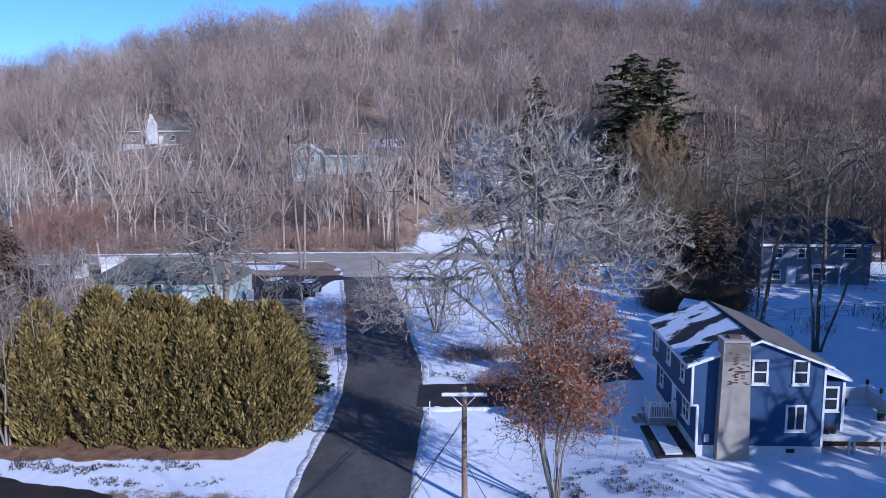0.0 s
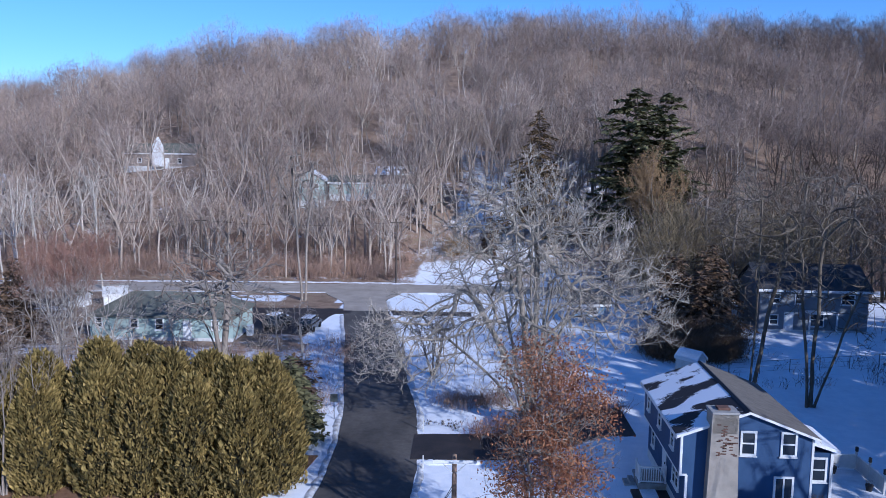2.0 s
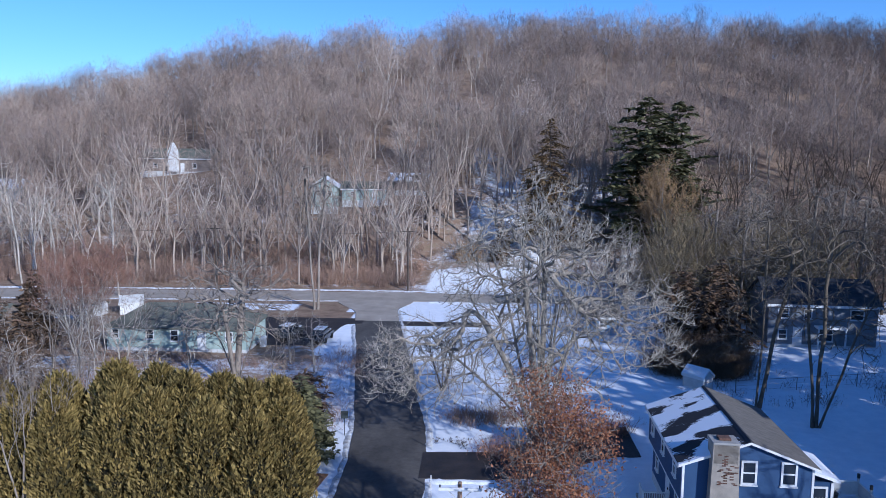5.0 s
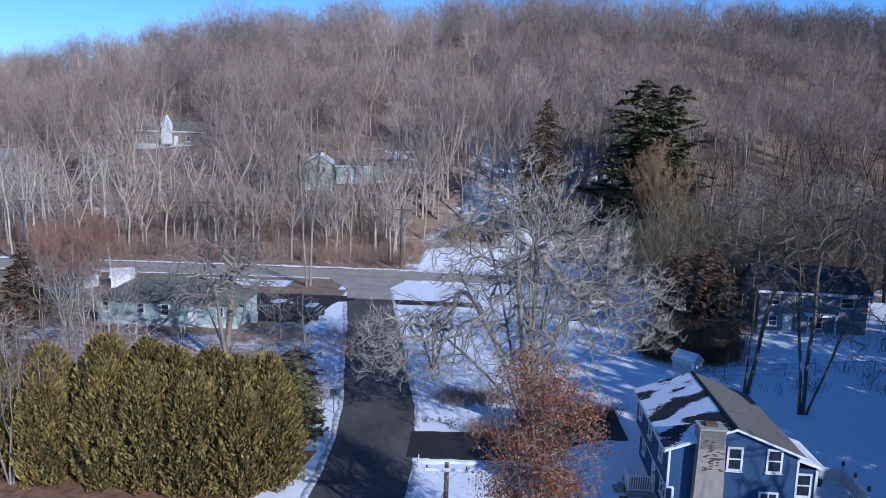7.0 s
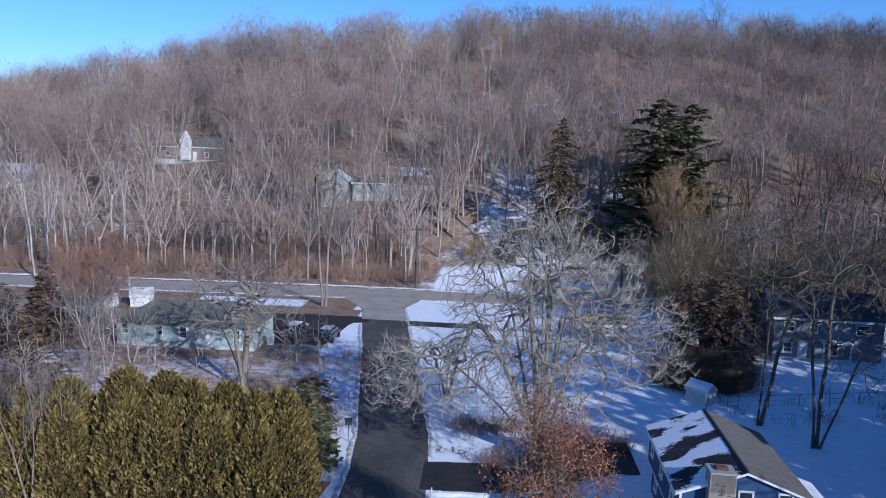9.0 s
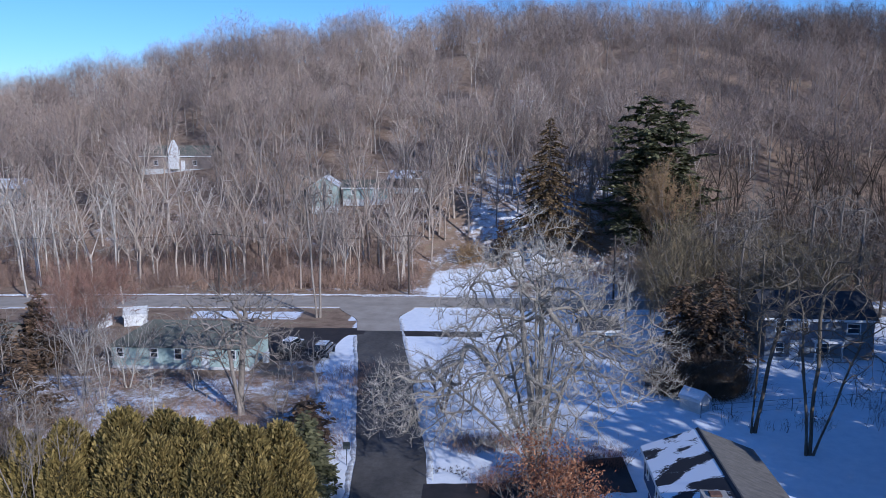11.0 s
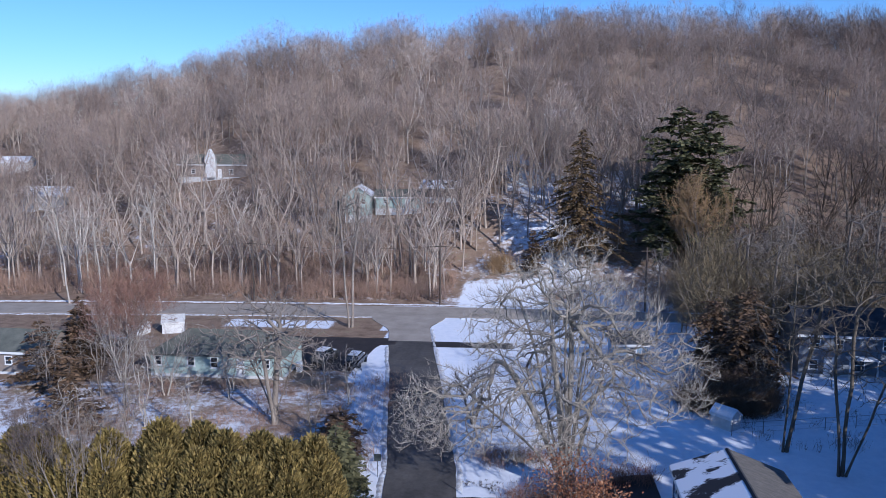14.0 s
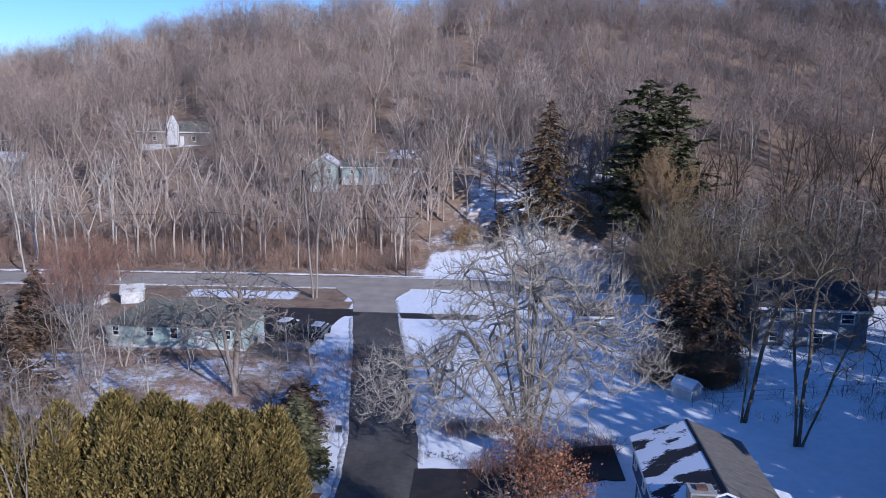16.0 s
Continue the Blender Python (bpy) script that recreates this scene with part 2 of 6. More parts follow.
M_BLUEGREY = surface("blue_grey_siding", (0.17, 0.19, 0.215), (0.25, 0.27, 0.3), 0.8, 0.7)
M_TANSIDE = surface("tan_siding", (0.22, 0.18, 0.15), (0.3, 0.25, 0.21), 0.8, 0.7)
M_DECK = surface("snowy_deck", (0.6, 0.61, 0.63), (0.82, 0.83, 0.85), 1.5, 0.8)
M_POLE = bark("weathered_pole", (0.20, 0.13, 0.09), (0.34, 0.24, 0.17))
M_METAL = surface("dark_metal", (0.03, 0.03, 0.035), (0.07, 0.07, 0.075), 4.0, 0.5, 0.7)
M_FENCE = surface("galvanised_wire", (0.2, 0.2, 0.2), (0.32, 0.32, 0.32), 5.0, 0.5, 0.6)
M_WIRE = surface("cable", (0.015, 0.015, 0.015), (0.03, 0.03, 0.03), 5.0, 0.6)
M_SIGN = surface("sign_back", (0.06, 0.075, 0.075), (0.12, 0.13, 0.13), 4.0, 0.4, 0.5)
M_CAR_DARK = surface("black_car_paint", (0.012, 0.013, 0.015), (0.02, 0.021, 0.024), 1.0, 0.2, 0.0, 0.6, relief=0)
M_CAR_SILVER = surface("grey_car_paint", (0.10, 0.105, 0.11), (0.14, 0.145, 0.15), 1.0, 0.25, 0.5, 0.6, relief=0)
M_RUBBER = surface("rubber", (0.012, 0.012, 0.012), (0.022, 0.022, 0.022), 5.0, 0.8)
M_STONE = surface("stone", (0.25, 0.24, 0.22), (0.42, 0.4, 0.37), 2.0, 0.9)
M_BRUSH = bark("brush_twigs", (0.32, 0.23, 0.18), (0.52, 0.40, 0.32), True)


def glass_material():
    m, n, l, b = mat("window_glass", 0.05, 0.0, 0.6)
    nz = noise_node(n, l, 0.8)
    r = ramp(n, l, nz.outputs[0], [(0.3, (0.012, 0.016, 0.022)), (0.7, (0.035, 0.042, 0.052))])
    l.new(r.outputs[0], b.inputs["Base Color"])
    return m


M_GLASS = glass_material()


# ---- helpers ----
def mesh_object(name, verts, faces, material, parent=None, label="", smooth=False, mats=None, index=None):
    me = bpy.data.meshes.new(name)
    me.from_pydata([tuple(v) for v in verts], [], [tuple(f) for f in faces])
    for mm in (mats or [material]):
        me.materials.append(mm)
    if index is not None:
        me.polygons.foreach_set("material_index", np.asarray(index, dtype=np.int32))
    if smooth:
        me.polygons.foreach_set("use_smooth", np.ones(len(me.polygons), dtype=bool))
    me.update()
    ob = new(name, me)
    if parent:
        ob.parent = parent
    if label:
        ob["label"] = label
    return ob


def part(name, bm, material, parent=None, label=""):
    me = bpy.data.meshes.new(name)
    bm.to_mesh(me)
    bm.free()
    me.materials.append(material)
    ob = new(name, me)
    if parent:
        ob.parent = parent
    if label:
        ob["label"] = label
    return ob


def thing(name, m, label, category, group="", kind=""):
    e = new(name)
    e.matrix_world = m
    e.empty_display_size = 0.3
    return tagged(e, label, category, group, kind)


def add_box(bm, x0, x1, y0, y1, z0, z1, bev=0.0):
    vs = [bm.verts.new(c) for c in ((x0, y0, z0), (x1, y0, z0), (x1, y1, z0), (x0, y1, z0), (x0, y0, z1), (x1, y0, z1), (x1, y1, z1), (x0, y1, z1))]
    fs = [bm.faces.new([vs[i] for i in f]) for f in ((3, 2, 1, 0), (4, 5, 6, 7), (0, 1, 5, 4), (1, 2, 6, 5), (2, 3, 7, 6), (3, 0, 4, 7))]
    if bev:
        ed = list({e for f in fs for e in f.edges})
        bmesh.ops.bevel(bm, geom=ed, offset=bev, segments=1, affect="EDGES")
    return bm


def box(x0, x1, y0, y1, z0, z1, bev=0.0):
    return add_box(bmesh.new(), x0, x1, y0, y1, z0, z1, bev)


def add_prism(bm, outline, axis, a, b):
    """A closed outline (list of 2D points) pushed from a to b along an axis: 0 x, 1 y, 2 z."""
    def p(u, v, w):
        return ((w, u, v), (u, w, v), (u, v, w))[axis]
    lo = [bm.verts.new(p(u, v, a)) for u, v in outline]
    hi = [bm.verts.new(p(u, v, b)) for u, v in outline]
    k = len(outline)
    bm.faces.new(lo[::-1])
    bm.faces.new(hi)
    for i in range(k):
        bm.faces.new((lo[i], lo[(i + 1) % k], hi[(i + 1) % k], hi[i]))
    bmesh.ops.recalc_face_normals(bm, faces=bm.faces)
    return bm


def prism(outline, axis, a, b):
    return add_prism(bmesh.new(), outline, axis, a, b)


def tube_data(V, F, pts, radii, sides, start=0.0):
    """Adds a tapering tube along points to the lists V and F; the last point closes it."""
    base = len(V)
    n = len(pts)
    for i in range(n):
        d = (pts[min(i + 1, n - 1)] - pts[max(i - 1, 0)])
        d = d / (np.linalg.norm(d) + 1e-9)
        a = np.cross(d, (0.0, 0.0, 1.0) if abs(d[2]) < 0.9 else (1.0, 0.0, 0.0))
        a = a / (np.linalg.norm(a) + 1e-9)
        b = np.cross(d, a)
        for k in range(sides):
            w = start + 2 * math.pi * k / sides
            V.append(pts[i] + radii[i] * (math.cos(w) * a + math.sin(w) * b))
    for i in range(n - 1):
        for k in range(sides):
            p, q = base + i * sides + k, base + i * sides + (k + 1) % sides
            F.append((p, q, q + sides, p + sides))


def cable(name, pts, radius, material, parent=None, label="", sides=5):
    V, F = [], []
    tube_data(V, F, [np.array(p, float) for p in pts], [radius] * len(pts), sides)
    return mesh_object(name, V, F, material, parent, label, True)


def sag(a, b, drop, n=10):
    a, b = np.array(a, float), np.array(b, float)
    return [a + (b - a) * t - np.array((0, 0, 4 * drop * t * (1 - t))) for t in np.linspace(0, 1, n)]


def smooth01(v, a, b):
    t = min(1.0, max(0.0, (v - a) / (b - a)))
    return t * t * (3 - 2 * t)


CREST_X = np.array([-500, -260, -175, -133, -107, -74, -41, -22, -5, 30, 70, 140, 300, 500.0])
CREST_Z = np.array([16, 20, 30, 38, 44, 50, 52, 53, 57, 59, 58, 56, 59, 59.0])


def height(x, y):
    """The lie of the land: flat by the road, a low rise on the house's side, the wooded hill behind."""
    z = -0.3 + 0.3 * smooth01(y, 50, 100)
    z += 1.75 * smooth01(x, 4.5, 12.5) * (1 - smooth01(y, 84, 112))
    z += 0.5 * smooth01(x, 28, 60) * (1 - smooth01(y, 90, 115))
    if y > 127:
        top = float(np.interp(x * 280.0 / max(y, 127.0), CREST_X, CREST_Z))
        t = (y - 127) / (285 - 127)
        if t < 1:
            z += top * (0.93 * t + 0.07 * math.sin(t * math.pi / 2)) * (0.35 + 0.65 * smooth01(y, 127, 165)) if y < 165 else top * (0.93 * t + 0.07 * math.sin(t * math.pi / 2))
        else:
            z += top * (1 - 0.25 * smooth01(y, 285, 700))
        z += 1.3 * noise.noise(Vector((x * 0.035, y * 0.035, 0))) * smooth01(y, 130, 160)
    return z


def street_mid(y):
    return float(np.interp(y, [-40, 39, 45, 51, 56, 63, 68, 76, 87, 101, 112, 124], [-4.4, -4.9, -4.85, -4.7, -4.8, -5.4, -6.2, -7.4, -9.0, -11.4, -13.0, -14.0]))


STREET_HALF = 3.05


# ---- ground ----
def snow_bare(x, y):
    """How much of the snow is gone: 0 covered, 1 bare."""
    if y > 124.8:
        b = 0.50 + 0.10 * noise.noise(Vector((x * 0.03, y * 0.03, 3))) + 0.35 * smooth01(y, 175, 215) + 0.09 * (x < 0) + 0.12 * smooth01(x, 28, 36)
        if -18 < x < 40 and y < 225:
            b -= (0.035 + 0.17 * noise.noise(Vector((x * 0.09, y * 0.05, 8)))) * smooth01(x, -18, -6) * (1 - smooth01(x, 28, 40)) * (1 - smooth01(y, 195, 225))
        if y < 136.5 and -6.5 < x < 9 + 3 * noise.noise(Vector((x * 0.3, y * 0.3, 2))):
            b -= 0.22 + 0.2 * noise.noise(Vector((x * 0.2, y * 0.25, 6)))
        return b
    if x < -13.5 and 60 < y < 83:
        return 0.47
    if x < street_mid(y) - (7.2 if y < 103 else 3.4) and y >= 83:
        return 0.36 if 108.5 < y < 114.2 and -41 < x < -25 else 0.72 if y > 104 else 0.56
    if x < -9 and y < 46:
        return 0.3 + 0.28 * (1 - smooth01(y, 38.8, 40.4))
    if x > 12 and y > 76:
        return 0.22 if y < 100 else 0.3
    if 3 < x < 10 and 34 < y < 42:
        return 0.16 + 0.14 * max(0, 1 - math.hypot(x - 6.5, y - 38.5) / 3.5)
    return 0.0


def build_ground():
    xs = np.unique(np.concatenate([np.linspace(-700, -120, 14), np.linspace(-120, -60, 22), np.linspace(-60, 50, 86), np.linspace(50, 130, 26), np.linspace(130, 700, 14)]))
    ys = np.unique(np.concatenate([np.linspace(-60, 20, 16), np.linspace(20, 130, 86), np.linspace(130, 300, 56), np.linspace(300, 1500, 16)]))
    V = [(x, y, height(x, y)) for y in ys for x in xs]
    w = len(xs)
    F = [(j * w + i, j * w + i + 1, (j + 1) * w + i + 1, (j + 1) * w + i) for j in range(len(ys) - 1) for i in range(w - 1)]
    ob = mesh_object("ground", V, F, M_GROUND, smooth=True)
    at = ob.data.attributes.new("bare", "FLOAT", "POINT")
    at.data.foreach_set("value", np.array([snow_bare(x, y) for x, y, z in V], dtype=np.float32))
    tagged(ob, "snow-covered yards rising into a leaf-strewn wooded hill", "ground", kind="structure")


build_ground()


def strip(name, left, right, material, lift, label, category, thick=0.05):
    """A paved or planted sheet between two lines of points, with a rim."""
    V, F = [], []
    n = len(left)
    cols = 5
    for (ax, ay), (bx, by) in zip(left, right):
        for k in range(cols):
            t = k / (cols - 1)
            x, y = ax + (bx - ax) * t, ay + (by - ay) * t
            V.append((x, y, height(x, y) + lift))
    for i in range(n - 1):
        for k in range(cols - 1):
            p = i * cols + k
            F.append((p, p + 1, p + 1 + cols, p + cols))
    rim = [i * cols for i in range(n)] + [(n - 1) * cols + k for k in range(1, cols)] + [i * cols + cols - 1 for i in range(n - 2, -1, -1)] + list(range(cols - 2, 0, -1))
    base = len(V)
    for i in rim:
        V.append((V[i][0], V[i][1], V[i][2] - lift - thick))
    for a in range(len(rim)):
        b = (a + 1) % len(rim)
        F.append((rim[a], base + a, base + b, rim[b]))
    ob = mesh_object(name, V, F, material)
    bm = bmesh.new(); bm.from_mesh(ob.data); bmesh.ops.recalc_face_normals(bm, faces=bm.faces)
    if sum(f.normal.z for f in bm.faces) < 0:
        bmesh.ops.reverse_faces(bm, faces=bm.faces)
    bm.to_mesh(ob.data); bm.free()
    return tagged(ob, label, category, kind="structure")


rough = lambda s, a: a * noise.noise(Vector((s * 0.7, 7.3, 1.1))) + 0.5 * a * noise.noise(Vector((s * 2.3, 1.3, 4.1)))
ys_street = list(np.arange(-40, 119, 1.5))
strip("road_street", [(street_mid(y) - STREET_HALF - 0.8 * smooth01(y, 108, 117) * 4 + rough(y, 0.12), y) for y in ys_street],
      [(street_mid(y) + STREET_HALF + 0.6 * smooth01(y, 110, 117) * 4 + rough(y + 90, 0.12), y) for y in ys_street], M_ASPHALT, 0.05, "dark patched asphalt side street between snowy verges", "road")
xs_cross = list(np.arange(-150, 150, 4.0))
strip("road_cross", [(x, 117.0 - 0.0006 * (x + 10) ** 2) for x in xs_cross], [(x, 124.2 - 0.0011 * max(0, x + 5) ** 2 - 0.0005 * min(0, x + 5) ** 2) for x in xs_cross], M_ROAD, 0.06, "worn grey asphalt road along the foot of the hill", "road")
# Worn street mouth: the sun on it is put in as the paler road colour.
ys_mouth = list(np.arange(103, 118, 0.75))
strip("road_mouth", [(street_mid(y) - STREET_HALF - 3.2 * smooth01(y, 108, 117), y) for y in ys_mouth], [(street_mid(y) + STREET_HALF + 2.4 * smooth01(y, 110, 117), y) for y in ys_mouth], M_ROAD, 0.057, "worn asphalt where street meets road, sunlight in its paler colour", "road")
xs_near = list(np.arange(-44, -17, 0.8))
strip("near_pavement", [(x, 30.0) for x in xs_near], [(x, 39.9 - 0.3 * (x + 19) * smooth01(x, -17, -21) + rough(x, 0.5)) for x in xs_near], M_DRIVE, 0.055, "dark asphalt edged by snow", "pavement")
xs_drive = list(np.arange(-2.2, 14.2, 0.8))
strip("driveway", [(x, 53.2 + 0.05 * max(0, x) + rough(x, 0.25)) for x in xs_drive], [(x, 58.1 + 0.12 * max(0, x) + rough(x + 40, 0.2)) for x in xs_drive], M_DRIVE, 0.07, "dark driveway leading to the blue house", "driveway")
xs_gd = list(np.arange(-34, -13.3, 0.5))
strip("driveway_green_house", [(x, 89.0 + 12.0 * smooth01(x, -17.3, -15.6) + rough(x, 0.3)) for x in xs_gd], [(x, 104.2 + rough(x + 9, 0.2)) for x in xs_gd], M_DRIVE, 0.055, "dark asphalt drive beside the green house", "driveway")
# Near-black strip paints the shade along a ploughed drive edge.
xs_sd = list(np.arange(-8.6, 3.0, 0.8))
strip("drive_edge_shade", [(x, 100.4 + rough(x, 0.2)) for x in xs_sd], [(x, 103.0 + rough(x + 30, 0.2)) for x in xs_sd], M_DRIVE, 0.055, "dark strip painting the shade along a ploughed drive edge", "driveway")
th = np.linspace(-0.12, 1, 40)
strip("mulch_bed", [(-32 + 22.6 * t, 44.2 + rough(20 * t, 0.4) + 5.5 * smooth01(t, 0.86, 1.0)) for t in th], [(-32 + 23.2 * t, 53.5) for t in th], M_MULCH, 0.06, "bare brown mulch under the evergreen hedge", "mulch")


def snow_bank(line, width, high, seed, label, material=None):
    """A lumpy ridge of ploughed snow along a line."""
    V, F = [], []
    prof = [(-1, -0.06), (-0.6, 0.5), (0, 1.0), (0.55, 0.6), (1, -0.06)]
    for i, (x, y) in enumerate(line):
        nx, ny = line[min(i + 1, len(line) - 1)]
        px, py = line[max(i - 1, 0)]
        d = math.hypot(nx - px, ny - py) or 1
        sx, sy = (ny - py) / d, -(nx - px) / d
        k = 0.6 + 0.8 * abs(noise.noise(Vector((x * 0.5 + seed, y * 0.5, 0)))) + 0.4 * noise.noise(Vector((x * 2 + seed, y * 2, 5)))
        for u, v in prof:
            X, Y = x + sx * u * width * k, y + sy * u * width * k
            V.append((X, Y, height(X, Y) + v * high * k))
    m = len(prof)
    for i in range(len(line) - 1):
        for k in range(m - 1):
            p = i * m + k
            F.append((p, p + m, p + m + 1, p + 1))
    ob = mesh_object("snow_bank", V, F, material or M_DIRTYSNOW, smooth=True)
    return tagged(ob, label, "snow bank", kind="stuff")


snow_bank([(x, 125.6 - 0.0011 * max(0, x + 5) ** 2 - 0.0005 * min(0, x + 5) ** 2 + rough(x, 0.3)) for x in np.arange(-120, 90, 0.6)], 0.42, 0.22, 1, "thin broken snow ridge along the far side of the road")
snow_bank([(x, 116.3 - 0.0006 * (x + 10) ** 2 + rough(x, 0.3)) for x in np.arange(-90, -19, 0.8)], 0.35, 0.15, 2, "thin broken snow ridge along the road's near edge")
snow_bank([(x, 116.4 + rough(x, 0.2)) for x in np.arange(-5.5, 60, 0.8)], 0.5, 0.22, 3, "ploughed snow ridge by the road", M_SNOW)
snow_bank([(street_mid(y) - STREET_HALF - 0.25 + rough(y, 0.2), y) for y in np.arange(36, 100.5, 0.5)], 0.4, 0.13, 4, "dirty snow edge along the street")
snow_bank([(street_mid(y) + STREET_HALF + 0.25 + rough(y, 0.2), y) for y in list(np.arange(30, 52.6, 0.5))], 0.35, 0.13, 5, "dirty snow edge along the street")
snow_bank([(street_mid(y) + STREET_HALF + 0.25 + rough(y, 0.2), y) for y in list(np.arange(59.2, 110, 0.5))], 0.4, 0.13, 6, "dirty snow edge along the street")
snow_bank([(x, 52.7 + 0.05 * max(0, x) + rough(x, 0.2)) for x in np.arange(-1.2, 13, 0.5)], 0.4, 0.22, 7, "lumpy snow edge of the driveway", M_SNOW)


# ---- trees ----
def unit(v):
    return v / (np.linalg.norm(v) + 1e-9)


def grow_tree(seed, h, r, fork=0.4, mains=6, spread=0.8, lift=0.25, kids=(6, 5, 4), shrink=0.55, twigs=4, twig_len=0.7, twig_w=0.018, wiggle=0.16, stems=1, lean=(0, 0), sides=(8, 6, 4, 3), droop=0.0, crown_w=1.0, flare=0.28, thin=0.008, taper=0.62, rise_range=(0.3, 1.3)):
    """A bare tree: trunk or stems, limbs, branches and twigs. Returns wood and twig vertices and faces, and the twig tips."""
    g = np.random.default_rng(seed)
    V, F, TV, TF, tips = [], [], [], [], []

    def limb(p, d, length, rad, level, tail=0.25):
        segs = (7, 5, 4, 3, 2)[min(level, 4)]
        pts, rr = [p], [rad]
        q, dd = p.copy(), d.copy()
        for i in range(segs):
            up = lift if level else 0.12
            dd = unit(dd + g.normal(0, wiggle * (0.35 if level == 0 else 0.8 if level == 1 else 1.0), 3) + np.array((0, 0, up * (0.4 if level == 0 else (i / segs) - droop * (1 - i / segs)))))
            q = q + dd * length / segs
            pts.append(q)
            rr.append(rad * (1 - (1 - tail) * (i + 1) / segs))
        tube_data(V, F, pts, rr, sides[min(level, len(sides) - 1)], g.uniform(0, 6))
        return pts, rr, dd

    def sub(pts, rr, length, level):
        if level >= len(kids):
            for p0, p1 in zip(pts[:-1], pts[1:]):
                for _ in range(twigs):
                    t = g.uniform()
                    p = p0 + (p1 - p0) * t
                    d = unit(unit(p1 - p0) * 0.7 + g.normal(0, 0.55, 3) + np.array((0, 0, 0.25)))
                    s = unit(np.cross(d, g.normal(0, 1, 3))) * twig_w * g.uniform(0.6, 1.2)
                    L = twig_len * g.uniform(0.5, 1.3)
                    k = len(TV)
                    TV.extend((p - s, p + s, p + d * L))
                    TF.append((k, k + 1, k + 2))
                    tips.append(p + d * L)
            return
        count = kids[level]
        n = len(pts) - 1
        for j in range(count):
            t = 0.25 + 0.75 * (j + g.uniform(0.2, 0.9)) / count
            i = min(n - 1, int(t * n))
            f = t * n - i
            p = pts[i] + (pts[i + 1] - pts[i]) * min(1, f)
            axis = unit(pts[i + 1] - pts[i])
            side = unit(np.cross(axis, g.normal(0, 1, 3)))
            side = unit(side * np.array((1, 1, 0.6)) + np.array((0, 0, 0.15)))
            d = unit(axis * g.uniform(0.55, 1.0) + side * g.uniform(0.55, 1.0) * spread)
            ln = length * shrink * g.uniform(0.7, 1.2) * (1.15 - 0.5 * t)
            rad = max(thin, (rr[i] * (1 - f) + rr[i + 1] * f) * taper)
            ps, rs, _ = limb(p, d, ln, rad, level + 1)
            sub(ps, rs, ln, level + 1)

    for s in range(stems):
        a = 2 * math.pi * (s + g.uniform(-0.2, 0.2)) / max(1, stems)
        out = 0.0 if stems == 1 else flare
        d0 = unit(np.array((math.cos(a) * out + lean[0], math.sin(a) * out + lean[1], 1.0)))
        hh = h * fork * g.uniform(0.9, 1.1)
        p0 = np.array((math.cos(a), math.sin(a), 0.0)) * (0 if stems == 1 else r * 1.1) + np.array((0, 0, -0.15))
        tp, tr, td = limb(p0, d0, hh, r * (1 if stems == 1 else 0.75), 0, 0.72)
        for m_ in range(mains):
            b = 2 * math.pi * (m_ + g.uniform(-0.3, 0.3)) / mains
            el = g.uniform(*rise_range)
            d = unit(np.array((math.cos(b) * spread * crown_w, math.sin(b) * spread * crown_w, el)) + td * 0.25)
            ln = (h - hh) * g.uniform(0.8, 1.1) * (0.62 + 0.38 * min(1.0, el / 1.2) if rise_range[1] > 1.4 else 1.0)
            k = int(g.integers(len(tp) - 3, len(tp)))
            ps, rs, _ = limb(tp[k], d, ln, tr[k] * g.uniform(0.45, 0.65), 1)
            sub(ps, rs, ln, 1)
        ps, rs, _ = limb(tp[-1], unit(td + g.normal(0, 0.15, 3)), (h - hh), tr[-1] * 0.8, 1)
        sub(ps, rs, h - hh, 1)
    return np.array(V), F, np.array(TV) if TV else np.zeros((0, 3)), TF, np.array(tips) if tips else np.zeros((0, 3))


def bare_tree(name, x, y, wood, twig, label, category, seed, group="", turn=0.0, z=None, **kw):
    V, F, TV, TF, tips = grow_tree(seed, **kw)
    e = thing(name, pose(x, y, height(x, y) if z is None else z, 0, 0, turn), label, category, group)
    mesh_object("trunk", V, F, wood, e, smooth=True)
    mesh_object("crown", TV, TF, twig, e)
    return e, tips, V


def leaf_cloud(name, centres, size, material, parent, seed, per=3, jitter=0.25, flat=0.5):
    """Many small leaves round points."""
    g = np.random.default_rng(seed)
    c = np.repeat(np.asarray(centres), per, axis=0)
    c = c + g.normal(0, jitter, c.shape)
    a = g.normal(0, 1, c.shape); a /= np.linalg.norm(a, axis=1)[:, None]
    b = np.cross(a, g.normal(0, 1, c.shape)); b /= np.linalg.norm(b, axis=1)[:, None]
    s = size * g.uniform(0.6, 1.3, (len(c), 1))
    V = np.stack([c - a * s, c + b * s * flat, c + a * s, c - b * s * flat], 1).reshape(-1, 3)
    F = np.arange(len(V)).reshape(-1, 4)
    return mesh_object(name, V.tolist(), F.tolist(), material, parent)


def ellipsoid(g, n, centre, radii, hollow=0.35, lumps=0.2, seed=0.0):
    """Points inside a lumpy ellipsoid, more of them towards its skin."""
    d = g.normal(0, 1, (n, 3))
    d /= np.linalg.norm(d, axis=1)[:, None]
    k = np.array([1 + lumps * noise.noise(Vector((v[0] * 2 + seed, v[1] * 2, v[2] * 2))) + 0.5 * lumps * noise.noise(Vector((v[0] * 5 + seed, v[1] * 5, v[2] * 5))) for v in d])
    r = (hollow ** 3 + (1 - hollow ** 3) * g.uniform(0, 1, n)) ** (1 / 3)
    return np.array(centre) + d * (r * k)[:, None] * np.array(radii)


